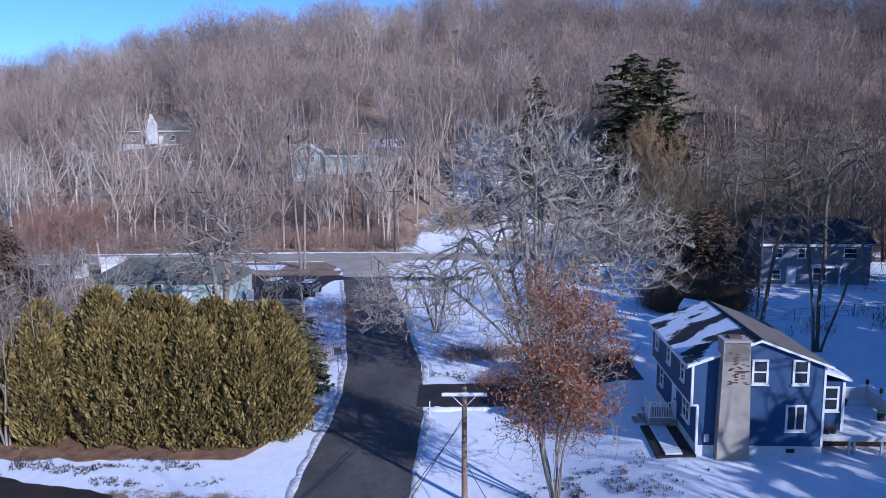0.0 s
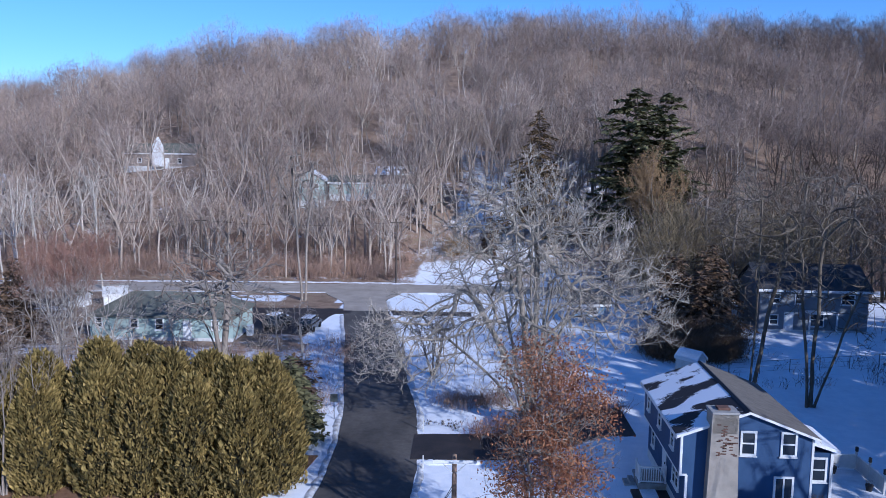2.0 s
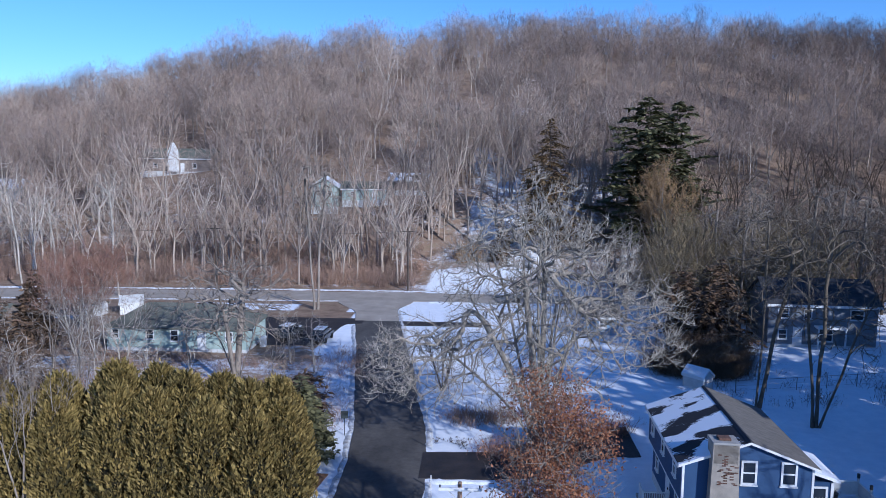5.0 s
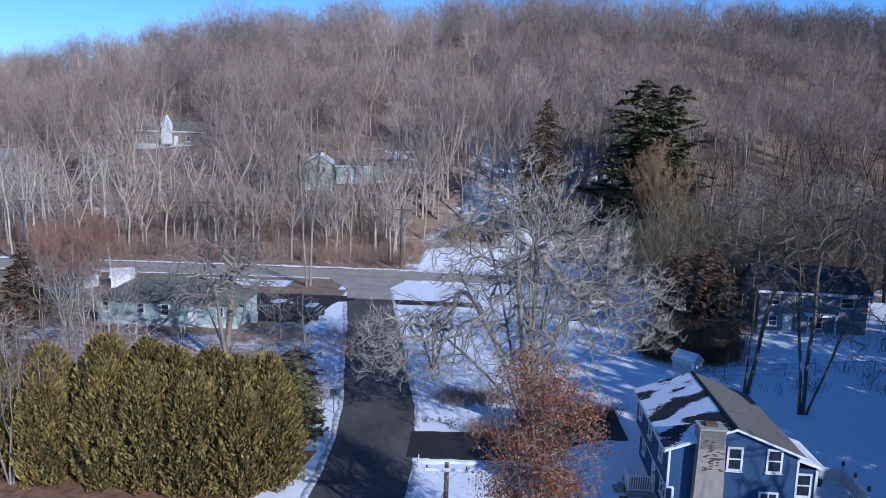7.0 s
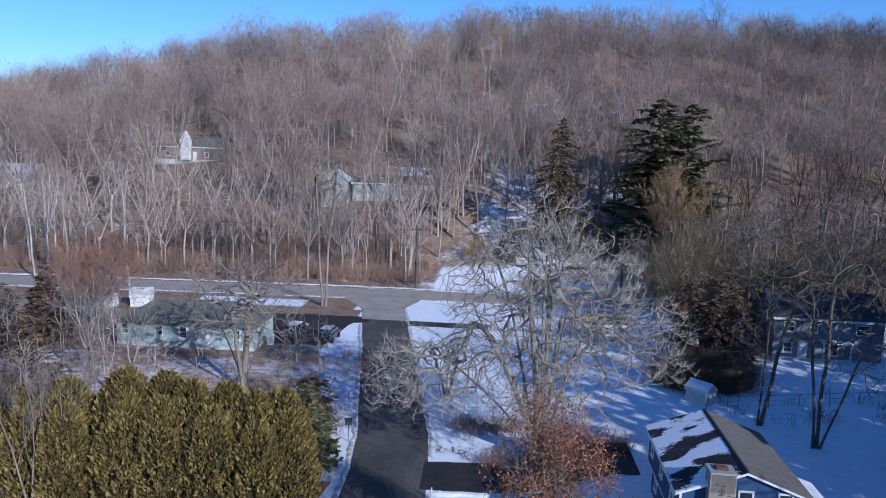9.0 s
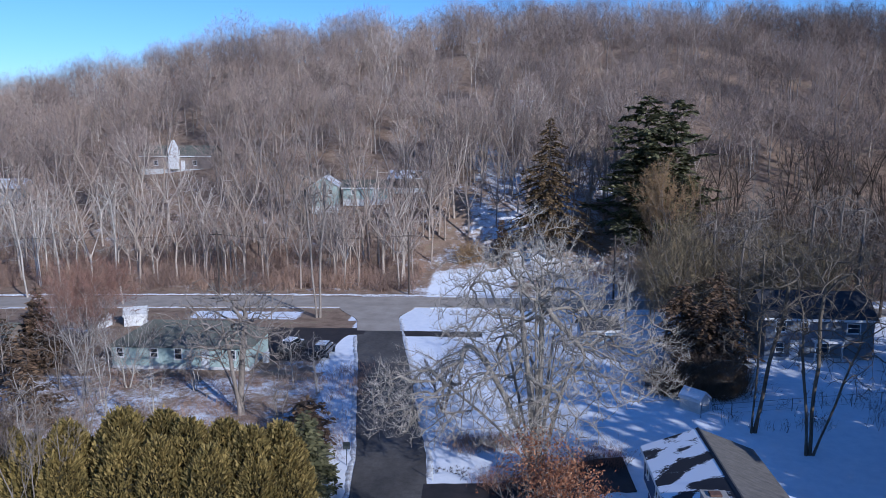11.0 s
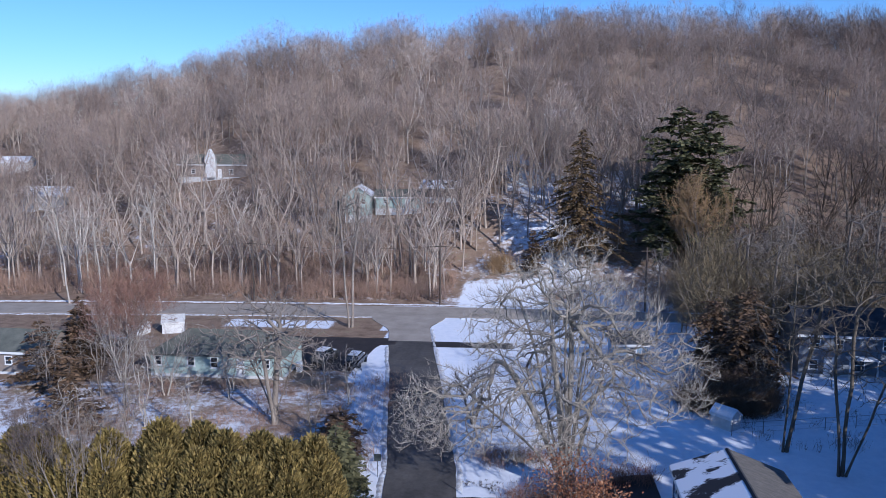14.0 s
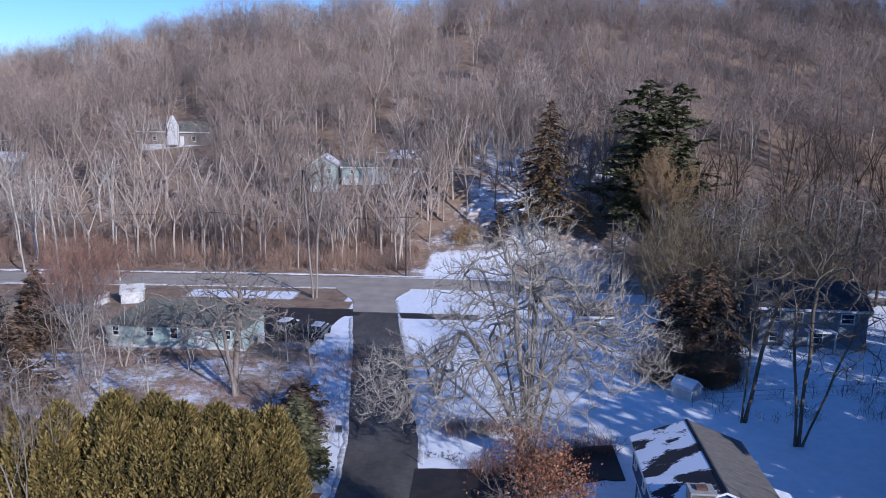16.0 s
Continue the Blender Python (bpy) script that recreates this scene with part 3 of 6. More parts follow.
def crown_tree(name, x, y, trunks, targets, wood, twig, label, seed, tip=0.014, step=0.8, power=2.3, twigs=3, twig_len=0.6, twig_w=0.018, up=0.25, most=0.45, category="tree", turn=0.0, bare_part=0.4, aim=1.1, lift=0.2):
    """A bare tree whose limbs grow from its trunks towards points of its crown, thicker where more of it hangs on them."""
    g = np.random.default_rng(seed)
    P, par, D = [], [], []
    for tr in trunks:
        pts = [np.array(p, float) for p in tr]
        for i, p in enumerate(pts):
            P.append(p)
            par.append(-1 if i == 0 else len(P) - 2)
            D.append(unit(pts[min(i + 1, len(pts) - 1)] - pts[max(0, i - 1)]))
    base = np.mean([tr[-1] for tr in trunks], axis=0)
    order = np.argsort(np.linalg.norm(targets - base, axis=1))
    cap = len(P) + len(targets) * 30
    A = np.zeros((cap, 3)); A[:len(P)] = P
    Dn = np.zeros((cap, 3)); Dn[:len(P)] = D
    low = np.zeros(cap, bool)
    k = 0
    for tr in trunks:
        low[k:k + max(1, int(len(tr) * bare_part))] = True
        k += len(tr)
    n = len(P)
    for ti in order:
        t = targets[ti]
        v = t - A[:n]
        dist = np.linalg.norm(v, axis=1) + 1e-6
        cos = (v * Dn[:n]).sum(1) / dist
        cost = dist * (1 + aim * (1 - cos)) + 50 * low[:n]
        j = int(np.argmin(cost))
        for _ in range(24):
            v = t - A[j]
            L = np.linalg.norm(v)
            if L < 0.12 or n >= cap:
                break
            d = unit(v / L + 0.3 * Dn[j] * min(1, L / 2) + np.array((0, 0, up * (0.5 - L / (L + 4)))) + g.normal(0, 0.10, 3))
            q = A[j] + d * min(step, L)
            A[n] = q; Dn[n] = d; par.append(j)
            j = n
            n += 1
            if L <= step:
                break
    A = A[:n]
    acc = np.zeros(n)
    kids = [[] for _ in range(n)]
    for i in range(n):
        if par[i] >= 0:
            kids[par[i]].append(i)
    for i in range(n - 1, -1, -1):
        if not kids[i]:
            acc[i] = tip ** power
        if par[i] >= 0:
            acc[par[i]] += acc[i]
    R = np.minimum(acc ** (1 / power), most)
    V, F, TV, TF = [], [], [], []
    starts = [i for i in range(n) if par[i] < 0]
    stack = [(s, None) for s in starts]
    while stack:
        s, frm = stack.pop()
        chain = [s]
        while kids[chain[-1]]:
            ks = sorted(kids[chain[-1]], key=lambda q: -acc[q])
            for o in ks[1:]:
                stack.append((o, chain[-1]))
            chain.append(ks[0])
        pts = ([A[frm]] if frm is not None else []) + [A[c] for c in chain]
        rr = ([R[chain[0]]] if frm is not None else []) + [R[c] for c in chain]
        if len(pts) > 1:
            m = max(rr)
            if frm is None:
                rr[0] *= 1.35
            tube_data(V, F, pts, rr, 9 if m > 0.2 else 6 if m > 0.08 else 4 if m > 0.035 else 3, g.uniform(0, 6))
    for i in range(n):
        if R[i] < tip * 2.6 and par[i] >= 0:
            d0 = unit(A[i] - A[par[i]])
            for _ in range(twigs):
                d = unit(d0 * 0.8 + g.normal(0, 0.5, 3) + np.array((0, 0, lift)))
                w = unit(np.cross(d, g.normal(0, 1, 3))) * twig_w * g.uniform(0.6, 1.2)
                p = A[par[i]] + (A[i] - A[par[i]]) * g.uniform()
                k = len(TV)
                TV.extend((p - w, p + w, p + d * twig_len * g.uniform(0.5, 1.3)))
                TF.append((k, k + 1, k + 2))
    e = thing(name, pose(x, y, height(x, y), 0, 0, turn), label, category)
    mesh_object("trunk", V, F, wood, e, smooth=True)
    mesh_object("crown", TV, TF, twig, e)
    return e, np.array([v for v in TV[2::3]])


def stem(x0, y0, x1, y1, z, bow=0.0, n=5, wob=0.22):
    """A trunk's line from the ground to its fork."""
    out = []
    for t in np.linspace(0, 1, n):
        k = 0.55 * t + 0.45 * t * t
        w = wob * min(1.0, 3 * t)
        a = noise.noise(Vector((x1 * 3.1 + t * 2.6, y1 * 2.3, z))) * w
        b = noise.noise(Vector((x1 * 1.7, y1 * 4.1 + t * 2.6, z + 9))) * w
        out.append((x0 + (x1 - x0) * k + bow * math.sin(t * math.pi) + a * 2, y0 + (y1 - y0) * k + b * 2, -0.2 + (z + 0.2) * t))
    return out


# ---- blue house ----
def window_unit(parent, axis, u, w, z0, z1, plane, out, cross=True, mull=False, name="window"):
    """A double-hung window: frame, glass, sill. axis 0: on a wall facing -x/+x, 1: on a wall facing -y; out: the side it faces."""
    def bx(a0, a1, d0, d1, c0, c1):
        d0, d1 = sorted((plane + out * d0, plane + out * d1))
        return (d0, d1, a0, a1, c0, c1) if axis == 0 else (a0, a1, d0, d1, c0, c1)
    f = 0.11
    a0, a1 = u - w / 2, u + w / 2
    zm = (z0 + z1) / 2
    us = [a0, a0 + f] + ([u - 0.04, u + 0.04] if mull else []) + [a1 - f, a1]
    zs = [z0, z0 + f] + ([zm - 0.035, zm + 0.035] if cross else []) + [z1 - f, z1]
    bm = bmesh.new()
    vert = {}

    def at_(i, j, d):
        if (i, j, d) not in vert:
            dd = plane + out * d
            vert[i, j, d] = bm.verts.new((dd, us[i], zs[j]) if axis == 0 else (us[i], dd, zs[j]))
        return vert[i, j, d]
    solid = lambda i, j: 0 <= i < len(us) - 1 and 0 <= j < len(zs) - 1 and (i % 2 == 0 or j % 2 == 0)
    for i in range(len(us) - 1):
        for j in range(len(zs) - 1):
            if not solid(i, j):
                continue
            for d in (-0.02, 0.06):
                bm.faces.new((at_(i, j, d), at_(i + 1, j, d), at_(i + 1, j + 1, d), at_(i, j + 1, d)))
            for di, dj, p, q in ((-1, 0, (i, j), (i, j + 1)), (1, 0, (i + 1, j), (i + 1, j + 1)), (0, -1, (i, j), (i + 1, j)), (0, 1, (i, j + 1), (i + 1, j + 1))):
                if not solid(i + di, j + dj):
                    bm.faces.new((at_(*p, -0.02), at_(*q, -0.02), at_(*q, 0.06), at_(*p, 0.06)))
    bmesh.ops.recalc_face_normals(bm, faces=bm.faces)
    fr = part(name, bm, M_WHITE, parent, "white-framed window")
    part("pane", box(*bx(a0 + f, a1 - f, 0.0, 0.02, z0 + f, z1 - f)), M_GLASS, fr, "dark glass")
    part("sill", box(*bx(a0 - 0.05, a1 + 0.05, -0.02, 0.11, z0 - 0.06, z0 - 0.003)), M_WHITE, fr)
    return fr


def siding(bm, u0, u1, z0, z1, step, plane, out, axis, top=None):
    """Overlapping clapboards on a wall; top(u) trims them under a gable."""
    z = z0
    while z < z1 - 0.01:
        zt = min(z + step, z1)
        a0, a1 = u0, u1
        if top:
            while a0 < u1 and top(a0) < zt:
                a0 += 0.05
            while a1 > u0 and top(a1) < zt:
                a1 -= 0.05
        if a1 - a0 > 0.2:
            lo, hi = plane + out * 0.028, plane + out * 0.008
            quad = [(a0, lo, z), (a1, lo, z), (a1, hi, zt), (a0, hi, zt)]
            und = [(a0, lo, z), (a1, lo, z), (a1, plane, z), (a0, plane, z)]
            for q in (quad, und):
                bm.faces.new([bm.verts.new((c[0], c[1], c[2]) if axis == 1 else (c[1], c[0], c[2])) for c in q])
        z = zt
    return bm


HW, HL, EAVE, RISE = 6.9, 9.5, 5.05, 1.3
house = thing("house", pose(13.1, 40.85, 1.5, 0, 0, -2.0), "two-storey blue clapboard house with white trim and snow-patched roof", "house")


def gable_top(u):
    return EAVE + RISE * (1 - abs(u - HW / 2) / (HW / 2))


ov = 0.32
part("foundation", box(ov, HW, 0, HL, -0.5, 0.55), M_FOUND, house, "white painted foundation")
part("lower_wall", box(ov + 0.02, HW - 0.02, 0.02, HL - 0.02, 0.55, 2.8), M_BLUE, house, "blue clapboard wall")
part("upper_wall", prism([(0, 2.8), (HW - 0.02, 2.8), (HW - 0.02, EAVE), (HW / 2, EAVE + RISE), (0, EAVE)], 1, 0.02, HL - 0.02), M_BLUE, house, "blue clapboard wall")
sd = bmesh.new()
siding(sd, ov + 0.02, HW - 0.02, 0.56, 2.8, 0.16, 0.02, -1, 1)
siding(sd, 0, HW - 0.02, 2.82, EAVE + RISE, 0.16, 0.02, -1, 1, gable_top)
siding(sd, 0.02, HL - 0.02, 0.56, 2.8, 0.16, ov + 0.02, -1, 0)
siding(sd, 0.02, HL - 0.02, 2.82, EAVE, 0.16, 0.0, -1, 0)
part("siding", sd, M_BLUE, house, "blue clapboards")
for nm, bx in (("corner_board", (-0.03, 0.1, -0.03, 0.1, 2.75, EAVE)), ("corner_board", (ov - 0.03, ov + 0.1, -0.03, 0.1, 0.5, 2.75)), ("corner_board", (HW - 0.1, HW + 0.03, -0.03, 0.1, 0.5, EAVE)), ("corner_board", (-0.03, 0.1, HL - 0.1, HL + 0.03, 2.75, EAVE))):
    part(nm, box(*bx, 0.01), M_WHITE, house, "white corner board")
part("overhang_trim", box(-0.035, ov + 0.05, -0.034, HL, 2.7, 2.82, 0.01), M_WHITE, house)


def roof_slope(side):
    """One pitched slab with shingle courses."""
    e = 0.28
    x0 = -e if side < 0 else HW + e
    xr = HW / 2
    zl = EAVE - RISE / (HW / 2) * e + 0.06
    zr = EAVE + RISE + 0.06
    bm = bmesh.new()
    n = 22
    outline = []
    for i in range(n):
        t0, t1 = i / n, (i + 1) / n
        xa, xb = x0 + (xr - x0) * t0, x0 + (xr - x0) * t1
        za, zb = zl + (zr - zl) * t0, zl + (zr - zl) * t1
        outline += [(xa, za + 0.016), (xb, zb + 0.01)] if side > 0 else [(xb, zb + 0.01)] if i else [(xa, za + 0.01), (xb, zb + 0.01)]
    return add_prism(bm, [(x0, zl - 0.14)] + outline + [(xr, zr - 0.14)], 1, -0.22, HL + 0.22)


part("roof", roof_slope(-1), M_ROOFSNOW, house, "dark shingles half covered with melting snow")
# Same roof, sunny side: its brightness is put into a paler shingle colour.
part("roof", roof_slope(1), M_SHINGLE, house, "bare grey-brown shingle slope, sunlight put into its paler colour")
part("ridge_cap", prism([(HW / 2 - 0.16, EAVE + RISE + 0.03), (HW / 2, EAVE + RISE + 0.13), (HW / 2 + 0.16, EAVE + RISE + 0.03)], 1, -0.22, HL + 0.22), M_SHINGLE_DARK, house)
for s in (-1, 1):
    xe = -0.28 if s < 0 else HW + 0.28
    ze = EAVE - RISE / (HW / 2) * 0.28
    part("rake_board", prism([(xe, ze - 0.08), (xe, ze + 0.05), (HW / 2, EAVE + RISE + 0.05), (HW / 2, EAVE + RISE - 0.08)], 1, -0.245, -0.205), M_WHITE, house, "white rake board")
    part("fascia", box(min(xe, xe - s * -0.03), max(xe, xe - s * -0.03), -0.2, HL + 0.2, ze - 0.15, ze + 0.04), M_WHITE, house)
# chimney
ch = part("chimney", prism([(1.25, -0.5), (2.95, -0.5), (2.9, 2.0), (2.75, 6.35), (1.4, 6.35), (1.3, 2.0)], 1, -0.62, -0.03), M_STUCCO, house, "tall stuccoed chimney with bricks showing")
part("chimney_stack", box(1.42, 2.73, -0.62, 0.55, 5.3, 6.35, 0.02), M_STUCCO, ch)
part("cap", box(1.36, 2.79, -0.68, 0.6, 6.35, 6.47, 0.02), M_STONE, ch, "dark stained cap")
part("flue", box(1.75, 2.4, -0.3, 0.25, 6.47, 6.6, 0.02), M_BRICK, ch)
rb = random.Random(4)
bme = bpy.data.meshes.new("brick")
_b = box(-0.1, 0.1, -0.02, 0.02, -0.03, 0.03, 0.004); _b.to_mesh(bme); _b.free(); bme.materials.append(M_BRICK)
for k in range(46):
    row = rb.randint(0, 22)
    zc = 4.15 + row * 0.075
    xc = 2.2 + rb.uniform(-0.45, 0.5) * (1 if 3 < row < 14 else 1.1)
    if row > 14 and rb.random() < 0.4:
        continue
    o = new("brick", bme)
    o.parent = ch
    o.location = (min(2.65, max(1.55, round(xc / 0.22) * 0.22 + 0.11 * (row % 2))), -0.625, zc)
for u, w, z0, z1, mu in ((3.5, 0.85, 3.95, 5.3, False), (5.6, 0.85, 3.95, 5.3, False), (5.45, 1.05, 1.4, 2.85, True)):
    window_unit(house, 1, u, w, z0, z1, -0.005, -1, not mu, mu)
for u, w, z0, z1, pl in ((1.7, 0.8, 3.6, 4.8, -0.03), (4.9, 0.8, 3.6, 4.8, -0.03), (8.0, 0.8, 3.6, 4.8, -0.03), (2.0, 1.5, 1.25, 2.55, ov - 0.01), (7.9, 0.85, 1.25, 2.55, ov - 0.01)):
    window_unit(house, 0, u, w, z0, z1, pl, -1, True, w > 1.2)
dr = part("door", box(ov - 0.05, ov + 0.0, 4.3, 5.25, 0.6, 2.65, 0.01), M_WHITE, house, "white front door")
part("door_handle", box(ov - 0.1, ov - 0.051, 4.4, 4.46, 1.5, 1.62), M_METAL, dr)
part("vent", box(5.05, 5.5, -0.03, -0.002, 0.2, 0.42), M_METAL, house, "dark foundation vent")
part("meter_box", box(0.72, 0.98, -0.1, -0.012, 0.75, 1.2, 0.02), M_OFFWHITE, house)
# sunroom on the far side
part("sunroom", box(HW + 0.0, HW + 1.55, 1.2, 4.6, 1.0, 3.75), M_BLUE, house, "blue sunroom with white trim")
part("sunroom_roof", prism([(HW + 0.03, 4.35), (HW + 0.03, 4.5), (HW + 1.85, 3.95), (HW + 1.85, 3.78)], 1, 1.0, 4.8), M_SNOW, house, "snow-covered lean-to roof")
part("sunroom_post", box(HW + 1.43, HW + 1.58, 1.14, 1.28, 1.0, 3.74), M_WHITE, house)
part("sunroom_post", box(HW + 0.05, HW + 0.2, 1.14, 1.28, 1.0, 3.74), M_WHITE, house)
window_unit(house, 1, HW + 0.8, 0.95, 2.1, 3.5, 1.2, -1)

# deck
deck = thing("deck", pose(13.1, 40.85, 1.5, 0, 0, -2.0), "raised wooden deck with snow on its boards, beside the house", "deck")
DX0, DX1, DY0, DY1, DZ = HW + 0.05, HW + 5.0, 0.4, 5.8, 1.0
for i in range(26):
    y0 = DY0 + i * (DY1 - DY0) / 26
    x0 = DX0 if not (1.1 < y0 < 4.7) else HW + 1.6
    part("board", box(x0, DX1, y0, y0 + 0.195, DZ - 0.04, DZ), M_DECK, deck)
part("rim_joist", box(DX0, DX1, DY0 - 0.04, DY0 - 0.003, DZ - 0.28, DZ + 0.01), M_OFFWHITE, deck, "whitish rim board")
part("rim_joist", box(DX1 + 0.003, DX1 + 0.04, DY0, DY1, DZ - 0.28, DZ + 0.01), M_OFFWHITE, deck)
for x in (DX0 + 1.6, DX0 + 1.85, DX0 + 3.3, DX1 - 0.15):
    part("post", box(x - 0.06, x + 0.06, DY0 + 0.02, DY0 + 0.14, -0.6, DZ - 0.05), M_OFFWHITE, deck, "whitish deck post")
for x in (DX0 + 1.8, DX1 - 0.15):
    part("post", box(x - 0.06, x + 0.06, DY1 - 0.2, DY1 - 0.08, -0.6, DZ - 0.05), M_OFFWHITE, deck)
part("skirt", box(DX0, DX1 - 0.3, DY0 + 1.2, DY0 + 1.25, -0.5, DZ - 0.3), M_MULCH, deck, "dark boarding under the deck")


def rail(parent, p, q, z, hgt, step, solid=False):
    (x0, y0), (x1, y1) = p, q
    L = math.hypot(x1 - x0, y1 - y0)
    ang = math.degrees(math.atan2(y1 - y0, x1 - x0))
    for zz in (z + 0.1, z + hgt):
        o = part("handrail", box(0, L, -0.03, 0.03, zz - 0.035, zz + 0.035), M_WHITE, parent)
        o.matrix_basis = pose(x0, y0, 0, 0, 0, ang)
    if solid:
        o = part("panel", box(0, L, -0.012, 0.012, z + 0.14, z + hgt - 0.04), M_OFFWHITE, parent, "weathered privacy panel")
        o.matrix_basis = pose(x0, y0, 0, 0, 0, ang)
        return
    n = max(2, int(L / step))
    me = None
    for i in range(n + 1):
        if me is None:
            o = part("baluster", box(-0.02, 0.02, -0.02, 0.02, z + 0.13, z + hgt - 0.036), M_WHITE, parent)
            me = o.data
        else:
            o = new("baluster", me)
            o.parent = parent
        t = i / n
        o.location = (x0 + (x1 - x0) * t, y0 + (y1 - y0) * t, 0)


rail(deck, (DX0 + 1.9, DY1 - 0.05), (DX1, DY1 - 0.05), DZ, 0.95, 0.14, True)
rail(deck, (DX1 - 0.02, DY1 - 0.2), (DX1 - 0.02, DY0 + 2.0), DZ, 0.95, 0.14, True)
rail(deck, (DX1 - 0.02, DY0 + 1.2), (DX1 - 0.02, DY0 + 0.05), DZ, 0.9, 0.14)
for x, y in ((DX1, DY1 - 0.05), (DX1, DY0 + 2.0), (DX1, DY0 + 3.7), (DX0 + 3.4, DY1 - 0.05)):
    po_ = part("rail_post", box(x - 0.06, x + 0.06, y - 0.06, y + 0.06, DZ, DZ + 1.15, 0.01), M_OFFWHITE, deck)
    part("lantern", box(x - 0.08, x + 0.08, y - 0.08, y + 0.08, DZ + 1.15, DZ + 1.45, 0.03), M_METAL, po_, "dark post lantern")
for i in range(4):
    part("step", box(DX1 + 0.05 + i * 0.28, DX1 + 0.33 + i * 0.28, DY0 + 1.2, DY0 + 2.0, DZ - 0.24 - i * 0.2, DZ - 0.19 - i * 0.2), M_OFFWHITE, deck)

# planters on the deck
def planter(x, y, hgt, rad, seed):
    e = thing("planter", pose(13.1, 40.85, 1.5, 0, 0, -2.0) @ pose(x, y, DZ), "dark round planter with dead stems on the deck", "planter", "planters on the deck")
    bm = bmesh.new()
    bmesh.ops.create_cone(bm, cap_ends=True, segments=12, radius1=rad * 0.7, radius2=rad, depth=hgt, matrix=Matrix.Translation((0, 0, hgt / 2)))
    part("pot", bm, M_METAL, e)
    g = np.random.default_rng(seed)
    V, F = [], []
    for _ in range(14):
        p = np.array((*g.normal(0, rad * 0.4, 2), hgt - 0.02))
        tube_data(V, F, [p, p + np.array((*g.normal(0, 0.12, 2), 0.3))], [0.012, 0.004], 3)
    mesh_object("stems", V, F, M_BARK_DARK, e)


planter(DX0 + 0.5, 0.75, 0.3, 0.22, 1)
planter(DX0 + 0.85, 0.8, 0.26, 0.18, 2)
planter(DX1 - 1.6, DY1 - 0.6, 0.4, 0.25, 3)
planter(DX1 - 0.6, DY0 + 2.4, 0.35, 0.22, 4)

# front porch
porch = thing("porch", pose(13.1, 40.85, 1.5, 0, 0, -2.0), "small raised porch with a white railing by the front door", "porch")
part("platform", box(-1.35, ov - 0.03, 3.9, 6.0, 0.32, 0.5, 0.02), M_STONE, porch)
part("base", box(-1.25, ov - 0.03, 4.0, 5.9, -0.7, 0.32), M_STONE, porch)
rail(porch, (-1.3, 3.95), (ov - 0.1, 3.95), 0.5, 1.0, 0.13)
rail(porch, (-1.3, 3.95), (-1.3, 4.9), 0.5, 1.0, 0.13)
for x, y in ((-1.3, 3.95), (ov - 0.12, 3.95), (-1.3, 4.95)):
    part("rail_post", box(x - 0.06, x + 0.06, y - 0.06, y + 0.06, 0.5, 1.62, 0.01), M_WHITE, porch)
for i in range(3):
    part("step", box(-1.65 - i * 0.3, -1.35 - i * 0.3, 4.95, 5.9, -0.5, 0.32 - (i + 1) * 0.19), M_STONE, porch)

# walk and beds beside the house
walkm = pose(13.1, 40.85, 0, 0, 0, -2.0)
def flat_slab(name, x0, x1, y0, y1, material, label, category, top=0.06):
    e = [walkm @ Vector((x, y, 0)) for x, y in ((x0, y0), (x1, y0), (x1, y1), (x0, y1))]
    V = [(p.x, p.y, height(p.x, p.y) + top) for p in e] + [(p.x, p.y, height(p.x, p.y) - 0.3) for p in e]
    F = [(0, 1, 2, 3), (0, 4, 5, 1), (1, 5, 6, 2), (2, 6, 7, 3), (3, 7, 4, 0)]
    return tagged(mesh_object(name, V, F, material), label, category, kind="structure")
flat_slab("garden_bed", -1.75, ov, -0.25, 4.2, M_DRIVE, "dark earth bed along the house wall", "garden bed", 0.12)
flat_slab("path", -1.25, -0.35, -0.05, 4.0, M_SNOW, "snow-covered path between dark beds", "path", 0.17)


